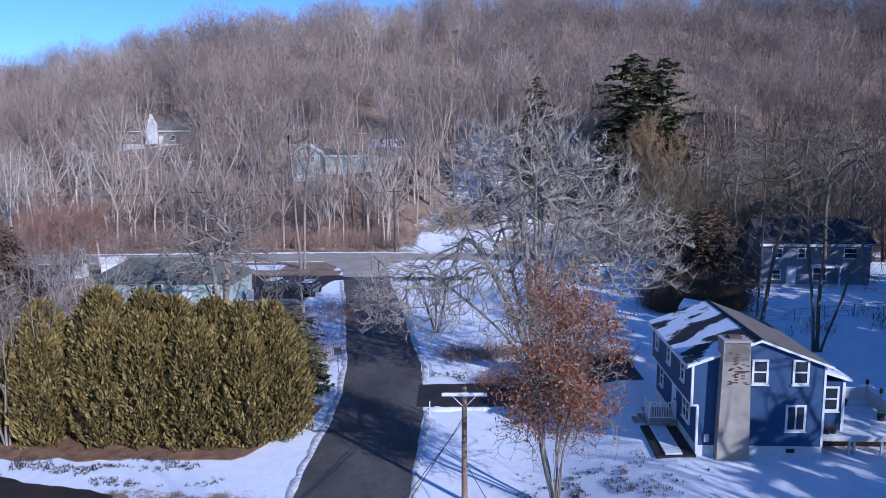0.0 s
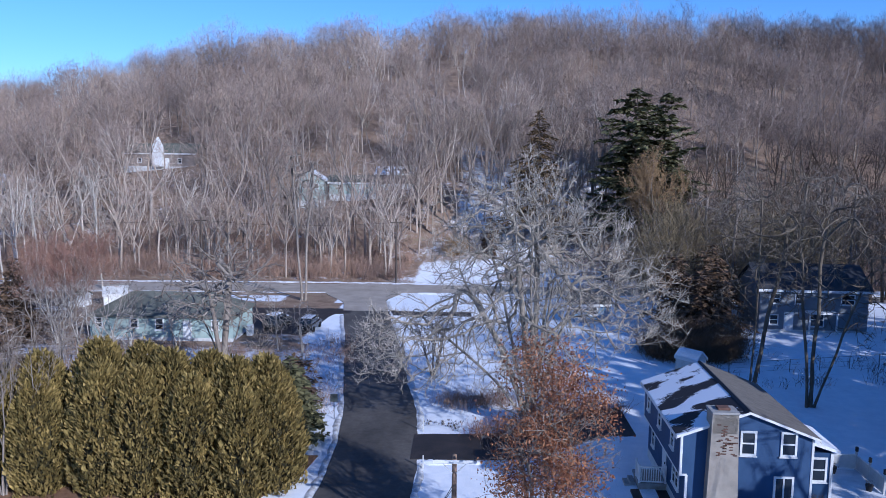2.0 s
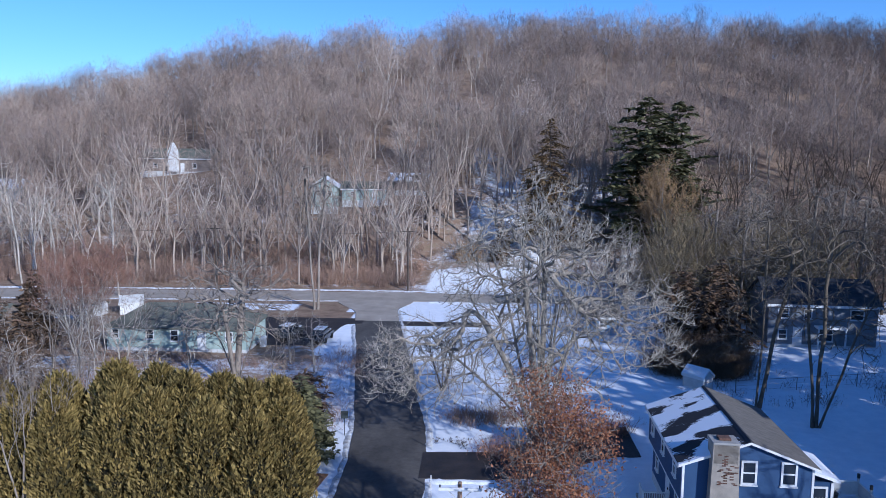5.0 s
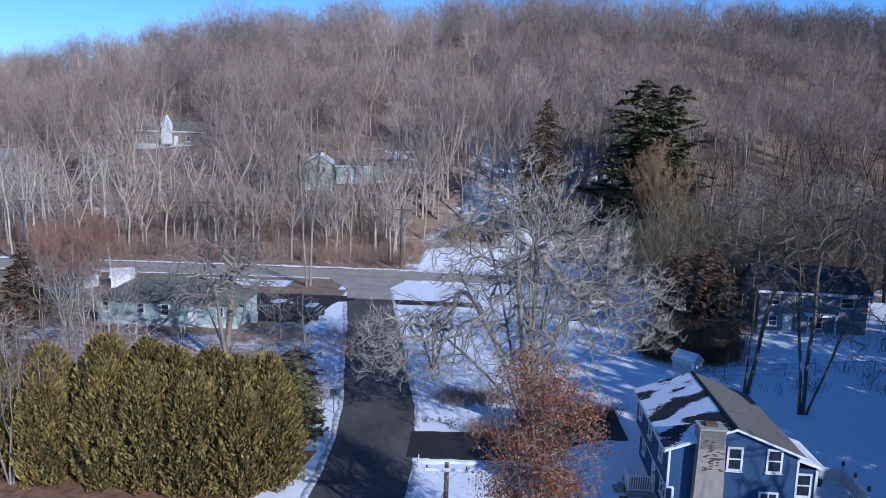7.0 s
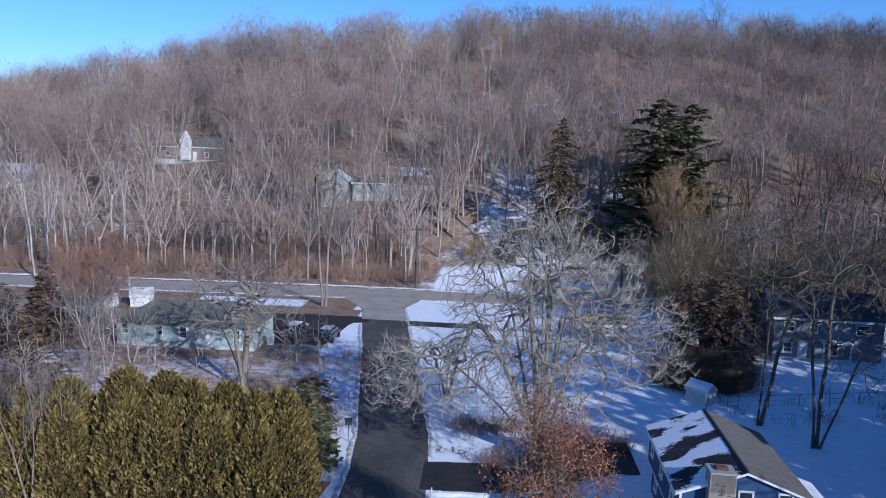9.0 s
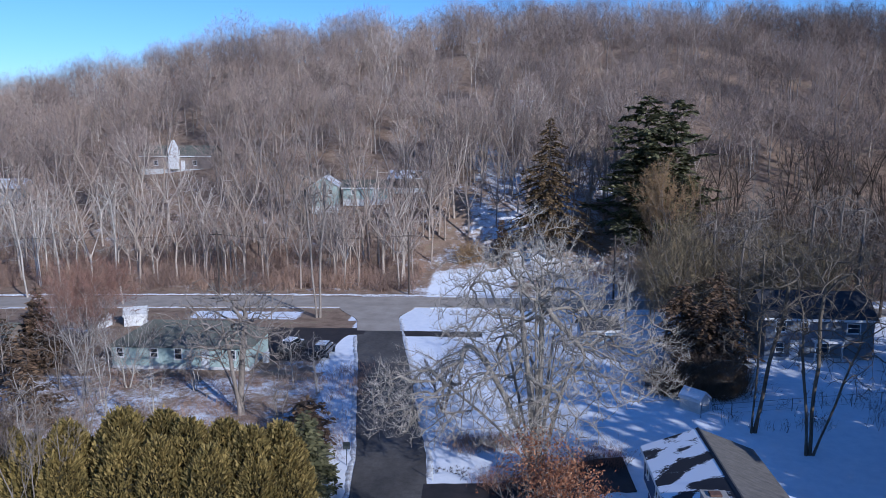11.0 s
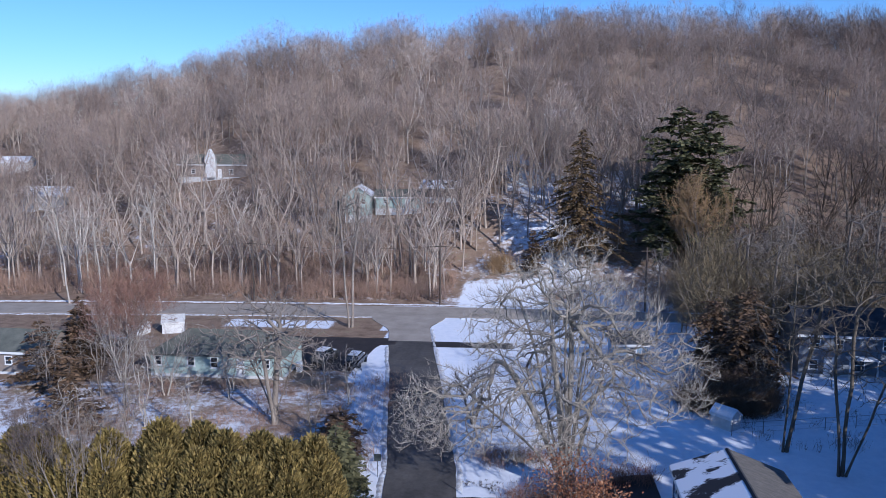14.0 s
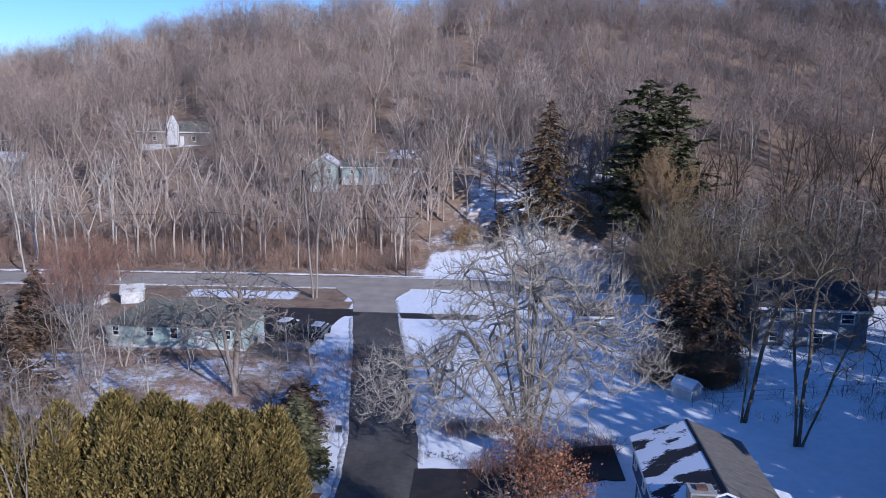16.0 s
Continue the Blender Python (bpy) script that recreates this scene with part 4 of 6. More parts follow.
# ---- other buildings ----
def simple_house(name, x, y, turn, w, d, wall_h, rise, wall, roof, label, ridge_along_x=True, base=0.5, z=None, windows=(), door=None, hip=False, over=0.35, category="house", chimney=None):
    """A plain house: walls with gables, two roof slabs or a hip, windows (u, width, sill, head) on the front, a door."""
    zz = height(x, y) if z is None else z
    e = thing(name, pose(x, y, zz, 0, 0, turn), label, category)
    part("foundation", box(-w / 2 - 0.03, w / 2 + 0.03, -d / 2 - 0.03, d / 2 + 0.03, -1.2, base), M_FOUND, e)
    if hip:
        part("wall", box(-w / 2, w / 2, -d / 2, d / 2, base, base + wall_h), wall, e)
        k = d / 2 + over
        zt, zb = base + wall_h + rise, base + wall_h - 0.05
        V = [(-w / 2 - over, -k, zb), (w / 2 + over, -k, zb), (w / 2 + over, k, zb), (-w / 2 - over, k, zb), (-w / 2 + d * 0.45, 0, zt), (w / 2 - d * 0.45, 0, zt)]
        V += [(a, b, c - 0.15) for a, b, c in V[:4]]
        F = [(0, 1, 5, 4), (1, 2, 5), (2, 3, 4, 5), (3, 0, 4), (0, 6, 7, 1), (1, 7, 8, 2), (2, 8, 9, 3), (3, 9, 6, 0), (9, 8, 7, 6)]
        mesh_object("roof", V, F, roof, e)
    else:
        half = d / 2 if ridge_along_x else w / 2
        prof = [(-half, base), (half, base), (half, base + wall_h), (0, base + wall_h + rise), (-half, base + wall_h)]
        ax, a, b = (0, -w / 2, w / 2) if ridge_along_x else (1, -d / 2, d / 2)
        part("wall", prism(prof, ax, a, b), wall, e)
        sl = rise / half
        for s in (-1, 1):
            zo = base + wall_h - sl * over
            part("roof", prism([(s * (half + over), zo + 0.02), (s * (half + over), zo + 0.18), (0, base + wall_h + rise + 0.18), (0, base + wall_h + rise + 0.02)], ax, a - over, b + over), roof, e)
            part("fascia", prism([(s * (half + over), zo - 0.12), (s * (half + over), zo + 0.16), (s * (half + over + 0.04), zo + 0.16), (s * (half + over + 0.04), zo - 0.12)], ax, a - over, b + over), M_WHITE, e)
    for u, ww, z0, z1 in windows:
        window_unit(e, 1, u, ww, base + z0, base + z1, -d / 2 - 0.004, -1)
    if door is not None:
        part("door", box(door - 0.5, door + 0.5, -d / 2 - 0.06, -d / 2 - 0.004, base - 0.1, base + 2.0), M_WHITE, e, "white door")
    if chimney is not None:
        part("chimney", box(chimney - 0.4, chimney + 0.4, -0.4, 0.4, base + wall_h + 0.2, base + wall_h + rise + 0.9, 0.02), M_BRICK, e)
    return e


simple_house("ranch_house", -32.6, 89.2, -1.0, 16.4, 7.6, 2.5, 2.1, M_GREENSIDE, M_GREENROOF, "low pale green ranch house with a mossy hip roof", hip=True, base=0.35,
             windows=((-7.2, 0.9, 1.0, 2.2), (-3.1, 1.0, 1.0, 2.2), (-0.2, 1.0, 0.8, 2.2), (6.2, 0.9, 0.9, 2.1)), door=3.0)
fh = simple_house("raised_ranch_house", 40.6, 89.8, -4.0, 11.6, 7.6, 4.6, 2.2, M_BLUEGREY, M_SHINGLE_DARK, "two-storey pale grey house with a dark roof under bare trees", base=0.5, z=1.6,
                  windows=((-4.2, 1.2, 2.9, 4.1), (-1.6, 0.9, 2.9, 4.1), (3.6, 1.5, 2.9, 4.1), (-4.2, 1.0, 0.5, 1.7), (0.4, 1.6, 0.4, 2.0)), door=-2.6)
part("carport", box(-0.9, 2.2, -5.2, -3.85, 2.55, 2.75), M_WHITE, fh, "white porch roof")
part("carport_post", box(-0.85, -0.7, -5.15, -5.0, 0, 2.55), M_WHITE, fh)
part("carport_post", box(2.0, 2.15, -5.15, -5.0, 0, 2.55), M_WHITE, fh)
simple_house("blue_shed", 16.6, 92.5, 4.0, 4.2, 3.4, 2.3, 1.0, M_BLUE_SHED, M_SHINGLE_DARK, "small pale blue shed with a white window behind the big tree", base=0.2, windows=((0.2, 0.95, 0.9, 1.9),), category="shed")
simple_house("garden_shed", 22.5, 70.8, 40.0, 1.5, 2.2, 1.15, 0.6, M_OFFWHITE, M_SNOW, "small off-white garden shed with a snowy roof", ridge_along_x=False, base=0.1, over=0.1, category="shed")
simple_house("white_shed", -47.0, 105.5, 20.0, 3.0, 2.6, 1.5, 0.8, M_WHITE, M_OFFWHITE, "small white shed with a weathered pale roof by the lawn", base=0.1, over=0.15, category="shed")
simple_house("white_shed", -51.4, 104.0, -5.0, 2.2, 2.0, 1.4, 0.6, M_WHITE, M_GREENROOF, "low white shed beside another shed", base=0.1, over=0.15, category="shed")
simple_house("brown_house", -58.5, 88.0, -3.0, 10.0, 7.0, 2.6, 1.7, M_TANSIDE, M_GREENROOF, "single-storey brownish house behind evergreens", base=0.3, windows=((3.6, 1.0, 0.9, 2.0), (0.5, 1.0, 0.9, 2.0)))
wh = simple_house("white_house", -72.0, 190.0, -4.0, 18.0, 8.0, 3.2, 2.2, M_TANSIDE, M_GREENROOF, "brownish hillside house with a mossy roof and white gabled wing", base=0.4, z=height(-72.0, 190.0) - 1.1, windows=((-5, 1.1, 0.8, 2.0), (-1.5, 1.1, 0.8, 2.0), (5, 1.1, 0.8, 2.0)), door=2.0)
part("gable_wing", prism([(-1.2, 0.4), (1.2, 0.4), (1.2, 5.0), (0, 7.4), (-1.2, 5.0)], 1, -5.2, -3.9), M_WHITE, wh, "tall white gabled wing")
simple_house("pale_house", -30.2, 161.5, 4.0, 5.4, 7.0, 4.2, 1.8, M_GREENSIDE, M_SNOW, "pale green gabled house with a snowy roof on the hillside", ridge_along_x=False, base=0.3, windows=((-1.2, 0.9, 2.4, 3.5), (1.2, 0.9, 2.4, 3.5)))
simple_house("garage", -21.6, 164.0, 4.0, 10.5, 5.5, 2.4, 1.3, M_GREENSIDE, M_GREENROOF, "low pale green garage beside a gabled house on the hillside", base=0.3, windows=((-3.0, 1.0, 0.9, 1.9),), door=1.5, category="garage")
simple_house("hill_cabin", -13.0, 168.0, -4.0, 8.5, 5.0, 2.2, 1.3, M_TANSIDE, M_ROOFSNOW, "low house with a snow-covered roof in the woods", base=0.3)
simple_house("hill_cabin", 14.2, 205.0, 0.0, 7.0, 5.0, 2.4, 1.6, M_GREYSIDE, M_ROOFSNOW, "small house with a snowy roof high in the woods", base=0.3)
simple_house("far_house", -112.5, 180.0, 8.0, 12.0, 7.0, 2.6, 1.8, M_GREYSIDE, M_SNOW, "far house with a snowy roof on the hillside", base=0.3)
simple_house("far_house", -146.0, 220.0, 8.0, 8.0, 6.0, 2.6, 1.6, M_WHITE, M_SNOW, "far white house on the hillside", base=0.3)

# gazebo-like well house
wellh = thing("well_house", pose(-63.0, 109.0, height(-63, 109)), "small open wooden well house with a snow-topped roof", "well house")
for x in (-0.9, 0.9):
    for y in (-0.9, 0.9):
        part("post", box(x - 0.07, x + 0.07, y - 0.07, y + 0.07, 0, 1.8), M_WHITE, wellh)
part("roof", prism([(-1.3, 1.7), (1.3, 1.7), (0, 2.9)], 1, -1.2, 1.2), M_TANSIDE, wellh)
part("roof_snow", box(-0.35, 0.35, -0.9, 0.9, 2.75, 2.98, 0.1), M_SNOW, wellh)

# ---- poles, signs, fence, cars ----
pole = thing("utility_pole", pose(1.05, 39.1, height(1.05, 39.1)), "weathered wooden utility pole with a white crossarm", "utility pole")
V, F = [], []
tube_data(V, F, [np.array((0, 0, z)) for z in (-0.5, 2, 4, 6.15)] + [np.array((0, 0, 6.16))], [0.16, 0.15, 0.135, 0.12, 0.01], 12)
mesh_object("shaft", V, F, M_POLE, pole, smooth=True)
part("crossarm", box(-1.15, 1.15, -0.2, -0.1, 5.72, 5.9, 0.015), M_WHITE, pole, "white-painted crossarm")
for s in (-1, 1):
    b_ = part("brace", box(-0.02, 0.02, -0.16, -0.13, 0, 0.72), M_OFFWHITE, pole)
    b_.matrix_basis = pose(s * 0.08, 0, 5.2, 0, s * 45, 0)
    part("insulator", box(s * 1.05 - 0.04, s * 1.05 + 0.04, -0.19, -0.11, 5.9, 6.05, 0.015), M_METAL, pole)
P0 = Vector((1.05, 39.1, height(1.05, 39.1)))
for a, b, dr_ in (((-0.1, -0.1, 4.3), (-7.5, 8.0, 6.0), 0.5), ((-0.1, -0.1, 4.5), (-6.0, 8.0, 6.4), 0.5), ((0.1, 0, 2.0), (6.5, 20.0, 0.4), 0.1)):
    A = P0 + Vector(a)
    tagged(cable("overhead_wire", sag(A, (b[0], b[1], b[2]), dr_), 0.018, M_WIRE), "thin dark service wire strung from the wooden pole", "wire", "overhead wires")
fp = thing("utility_pole", pose(-9.6, 126.2, height(-9.6, 126.2)), "dark utility pole at the foot of the hill", "utility pole")
V, F = [], []
tube_data(V, F, [np.array((0, 0, z)) for z in (-0.5, 4, 8, 10.6)], [0.17, 0.16, 0.14, 0.12], 8)
mesh_object("shaft", V, F, M_BARK_DARK, fp, smooth=True)
part("crossarm", box(-0.9, 0.9, -0.16, -0.06, 9.9, 10.05), M_BARK_DARK, fp)
fp2 = copy_thing(fp, pose(-42.0, 126.5, height(-42, 126.5)))
tagged(fp2, "grey utility pole on the verge under the hill")
fp3 = copy_thing(fp, pose(24.0, 124.0, height(24, 124)))
tagged(fp3, "dark utility pole near the pines")
for a, b in (((-42, 126.3), (-9.6, 126.1)), ((-9.6, 126.1), (24, 123.9)), ((-90, 124), (-42, 126.3)), ((24, 123.9), (62, 119))):
    tagged(cable("overhead_wire", sag((*a, height(*a) + 10.05), (*b, height(*b) + 10.05), 0.7), 0.02, M_WIRE, sides=3), "thin wire between roadside poles", "wire", "overhead wires")

sg = thing("street_sign", pose(-8.95, 61.2, height(-8.95, 61.2), 0, 0, 8), "dark sign panel on a metal post beside the street", "sign")
part("post", box(-0.03, 0.03, -0.03, 0.03, -0.2, 2.1), M_METAL, sg)
part("panel", box(-0.3, 0.3, -0.05, -0.031, 1.45, 2.1, 0.008), M_SIGN, sg)
sg2 = thing("marker_post", pose(-1.55, 58.7, height(-1.55, 58.7)), "thin pale marker post at the driveway corner", "post")
part("post", box(-0.03, 0.03, -0.03, 0.03, -0.2, 1.3), M_OFFWHITE, sg2)
mbx = thing("mailbox", pose(-1.2, 51.6, height(-1.2, 51.6)), "small dark mailbox on a thin post by the driveway", "mailbox")
part("post", box(-0.04, 0.04, -0.04, 0.04, -0.2, 1.0), M_OFFWHITE, mbx)
tank = thing("white_bin", pose(-23.4, 88.4, height(-23.4, 88.4)), "white bin standing at the ranch house corner", "bin")
part("body", box(-0.35, 0.35, -0.35, 0.35, 0, 1.1, 0.06), M_WHITE, tank)
part("lid", box(-0.39, 0.39, -0.39, 0.39, 1.103, 1.22, 0.05), M_WHITE, tank)

fence = thing("wire_fence", pose(0, 0, 0), "low wire fence with thin posts across the snowy yard", "fence")
fl = [(22.5 + 3.0 * i, 68.6 + 0.75 * i - 0.02 * i * i) for i in range(12)]
pm = None
for x, y in fl:
    if pm is None:
        o = part("fence_post", box(-0.03, 0.03, -0.03, 0.03, -0.2, 1.25), M_FENCE, fence)
        pm = o.data
    else:
        o = new("fence_post", pm)
        o.parent = fence
    o.location = (x, y, height(x, y))
for hz in (0.25, 0.7, 1.18):
    cable("fence_wire", [(x, y, height(x, y) + hz) for x, y in fl], 0.022 if hz > 1 else 0.01, M_FENCE, fence, sides=4)


def car(x, y, turn, paint, label):
    e = thing("car", pose(x, y, height(x, y) + 0.06, 0, 0, turn), label, "car", "cars by the ranch house")
    body = [(-2.2, 0.35), (2.2, 0.35), (2.25, 0.7), (2.1, 0.95), (1.2, 1.02), (-2.15, 1.02), (-2.25, 0.8)]
    bm = prism(body, 1, -0.88, 0.88)
    bmesh.ops.bevel(bm, geom=list(bm.edges), offset=0.07, segments=2, affect="EDGES")
    bd = part("body", bm, paint, e)
    bm = prism([(-2.0, 1.0), (1.25, 1.0), (0.55, 1.62), (-1.7, 1.66)], 1, -0.76, 0.76)
    bmesh.ops.bevel(bm, geom=list(bm.edges), offset=0.08, segments=2, affect="EDGES")
    part("cabin", bm, M_GLASS, e, "dark window band")
    part("roof_snow", box(-1.6, 0.3, -0.66, 0.6, 1.655, 1.76, 0.03), M_SNOW, e, "patch of snow on the roof")
    part("hood_snow", box(1.3, 2.0, -0.6, 0.5, 1.0, 1.06, 0.02), M_SNOW, e, "patch of snow on the bonnet")
    wm = None
    for wx in (-1.35, 1.4):
        for wy in (-0.82, 0.82):
            if wm is None:
                bm = bmesh.new()
                bmesh.ops.create_cone(bm, cap_ends=True, segments=16, radius1=0.34, radius2=0.34, depth=0.22, matrix=Matrix.Rotation(math.pi / 2, 4, "X"))
                o = part("wheel", bm, M_RUBBER, e)
                wm = o.data
            else:
                o = new("wheel", wm)
                o.parent = e
            o.location = (wx, wy, 0.34)
    for wy in (-0.6, 0.6):
        part("headlight", box(2.2, 2.28, wy - 0.2, wy + 0.2, 0.68, 0.82, 0.02), M_WHITE, e, "clear headlight")


car(-21.3, 93.0, 75, M_CAR_SILVER, "grey car parked on the dark drive")
car(-17.0, 91.6, 85, M_CAR_DARK, "black car parked on the dark drive")


# ---- evergreen hedge ----
def arborvitae_data(seed, h, rad, count=8000):
    """Upright sprays packed over a tall rounded cone with lobes."""
    g = np.random.default_rng(seed)
    t = g.uniform(0.0, 1.0, count) ** 0.9
    ang = g.uniform(0, 2 * math.pi, count)
    lobes = 1 + 0.16 * np.sin(ang * 5 + seed + 3 * np.sin(t * 7 + seed)) + 0.1 * np.sin(ang * 11 + t * 16)
    prof = np.where(t < 0.3, 0.86 + 0.14 * t / 0.3, np.sqrt(np.clip(1 - np.clip((t - 0.3) / 0.71, 0, 1) ** 1.75, 0.002, 1))) * rad * lobes
    depth = 1 - 0.30 * g.uniform(0, 1, count) ** 2
    c = np.stack([np.cos(ang) * prof * depth, np.sin(ang) * prof * depth, t * h * (1 + 0.02 * g.normal(size=count)) + 0.1], 1)
    outw = np.stack([np.cos(ang), np.sin(ang), np.zeros(count)], 1)
    up = np.array((0, 0, 1.0)) + 0.45 * outw + g.normal(0, 0.28, (count, 3))
    up /= np.linalg.norm(up, axis=1)[:, None]
    tw = g.uniform(0, 2 * math.pi, count)
    tang = np.stack([-np.sin(ang), np.cos(ang), np.zeros(count)], 1)
    side = tang * np.cos(tw)[:, None] + outw * np.sin(tw)[:, None]
    L = g.uniform(0.2, 0.45, (count, 1))
    W = g.uniform(0.05, 0.11, (count, 1))
    bend = outw * g.uniform(0.0, 0.12, (count, 1))
    V = np.stack([c - up * L * 0.4, c + side * W + bend, c + up * L * 0.75 + bend, c - side * W + bend * 0.4], 1).reshape(-1, 3)
    return V


def arborvitae(x, y, h, rad, seed, label):
    e = thing("arborvitae", pose(x, y, height(x, y), 0, 0, seed * 41.0), label, "evergreen", "arborvitae hedge")
    V = arborvitae_data(seed, h, rad)
    F = np.arange(len(V)).reshape(-1, 4)
    mesh_object("crown", V.tolist(), F.tolist(), M_ARBOR, e)
    # Solid brown core, near-black: shade between the sprays is put into its colour.
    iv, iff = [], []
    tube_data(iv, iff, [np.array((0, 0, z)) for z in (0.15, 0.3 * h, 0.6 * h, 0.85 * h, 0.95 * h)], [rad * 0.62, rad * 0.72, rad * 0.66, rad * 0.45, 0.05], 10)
    mesh_object("shaded_core", iv, iff, M_ARBOR_IN, e)
    tv, tf = [], []
    tube_data(tv, tf, [np.array((0, 0, -0.3)), np.array((0, 0, 1.0)), np.array((0, 0, 2.0))], [0.2, 0.16, 0.12], 8)
    mesh_object("trunk", tv, tf, M_BARK_DARK, e)


HEDGE = [(-25.8, 48.8, 8.3, 2.0), (-21.9, 48.8, 9.2, 2.2), (-19.4, 49.6, 8.8, 2.0), (-17.3, 48.5, 8.7, 2.1), (-15.0, 49.2, 8.4, 2.0), (-13.1, 48.5, 8.2, 2.1), (-11.5, 49.8, 8.0, 2.1), (-10.7, 48.4, 7.0, 1.9), (-18.8, 47.2, 7.9, 1.9), (-21.2, 47.2, 8.0, 1.8), (-12.4, 47.1, 6.6, 1.8), (-15.4, 47.0, 7.4, 2.0), (-25.3, 47.2, 7.2, 1.7), (-28.2, 48.2, 7.4, 2.0), (-30.8, 49.2, 7.8, 2.1), (-33.4, 50.2, 7.8, 2.2)]
for i, (hx, hy, hh, hr) in enumerate(HEDGE):
    arborvitae(hx, hy, hh, hr, i + 1, "tall olive-green arborvitae in a dense hedge" if hh > 7 else "shorter olive-green arborvitae in front of the hedge")


# ---- conifers ----
def conifer(name, x, y, h, rad, base, material, label, seed, tiers=26, per=13, droop=0.25, spray=0.55, irregular=0.3, z=None, fill=7, round_=0.8):
    g = np.random.default_rng(seed)
    e = thing(name, pose(x, y, height(x, y) if z is None else z), label, "conifer")
    tv, tf = [], []
    tube_data(tv, tf, [np.array((0, 0, zz)) for zz in (-0.4, h * 0.3, h * 0.7, h)], [h * 0.016, h * 0.012, h * 0.006, 0.02], 8)
    cv = []
    for i in range(tiers):
        t = i / (tiers - 1)
        zc = base * h + (h * 0.98 - base * h) * t
        reach = rad * (1 - t) ** round_ * (1 + 0.1 * g.normal()) + 0.25
        for k in range(max(4, int(per * (1 - 0.5 * t)))):
            a = g.uniform(0, 2 * math.pi)
            L = reach * g.uniform(1 - irregular * 1.6, 1 + irregular)
            d = np.array((math.cos(a), math.sin(a), -droop + g.normal(0, 0.12)))
            p0 = np.array((0, 0, zc + g.normal(0, 0.2)))
            p1 = p0 + d * L
            tube_data(tv, tf, [p0, (p0 + p1) / 2 + np.array((0, 0, 0.05 * L)), p1], [0.045, 0.03, 0.008], 3)
            n = max(3, int(fill * L))
            for j in range(n):
                s = 0.2 + 0.8 * (j + g.uniform()) / n
                p = p0 + d * L * s + np.array((0, 0, 0.2 * L * s * (1 - s)))
                for sgn in (-1, 1):
                    sd_ = np.array((-d[1], d[0], 0)) * sgn
                    q = unit(sd_ * g.uniform(0.5, 1) + d * 0.6 + g.normal(0, 0.2, 3))
                    ll = spray * g.uniform(0.6, 1.3)
                    w = np.cross(q, np.array((0, 0, 1.0)) + g.normal(0, 0.4, 3))
                    w = unit(w) * ll * 0.24
                    cv.extend((p, p + q * ll * 0.5 + w, p + q * ll - np.array((0, 0, 0.1 * ll)), p + q * ll * 0.5 - w))
    mesh_object("trunk", tv, tf, M_BARK_DARK, e)
    V = np.array(cv)
    mesh_object("crown", V.tolist(), np.arange(len(V)).reshape(-1, 4).tolist(), material, e)
    return e


conifer("white_pine", 32.6, 143.0, 30.0, 7.6, 0.15, M_PINE, "tall dark green white pine with layered boughs", 3, tiers=22, per=13, droop=-0.05, spray=1.15, irregular=0.5, fill=7, round_=0.42)
conifer("white_pine", 38.2, 145.0, 28.5, 6.6, 0.15, M_PINE, "tall dark green white pine beside another", 4, tiers=20, per=12, droop=-0.05, spray=1.15, irregular=0.5, fill=7, round_=0.42)
conifer("spruce", 14.9, 142.0, 26.0, 7.4, 0.2, M_SPRUCE, "tall brownish spruce on the hillside", 5, tiers=36, per=10, droop=0.3, spray=0.75, fill=4, irregular=0.4)
conifer("young_spruce", 6.2, 141.5, 7.5, 2.0, 0.03, M_HEMLOCK, "small dark spruce by the snowy clearing", 7, tiers=20, per=10, droop=0.2, spray=0.6, fill=5)
for i, (x, y, h, r) in enumerate(((26.6, 82.0, 7.0, 2.9), (29.2, 85.0, 8.0, 3.2), (25.6, 88.0, 8.5, 3.0), (30.5, 91.0, 9.5, 3.2))):
    conifer("hemlock", x, y, h, r, 0.03, M_HEMLOCK, "dark brownish drooping hemlock behind the garden shed", 20 + i, tiers=22, per=11, droop=0.25, spray=0.6, fill=5, irregular=0.5, round_=0.45)
for i, (x, y, h, r) in enumerate(((41.0, 119.0, 15.0, 3.6), (52.0, 112.0, 14.0, 3.6), (36.0, 128.0, 16.0, 3.8), (45.5, 104.0, 13.0, 3.2))):
    conifer("hill_pine", x, y, h, r, 0.1, M_OLIVE, "dull olive-brown pine among bare trees", 60 + i, tiers=20, per=9, droop=0.05, spray=0.5, fill=5, irregular=0.7, round_=0.5)
for i, (x, y, h, r) in enumerate(((-52.0, 90.0, 8.5, 2.6), (-49.5, 85.0, 7.0, 2.3), (-11.2, 55.5, 6.3, 2.1), (-11.9, 59.0, 5.2, 2.0))):
    conifer("yard_evergreen", x, y, h, r, 0.03, M_HEMLOCK if i < 2 else M_PINE, "dark evergreen beside the yard", 40 + i, tiers=24, per=11, droop=0.05, spray=0.6, fill=5)

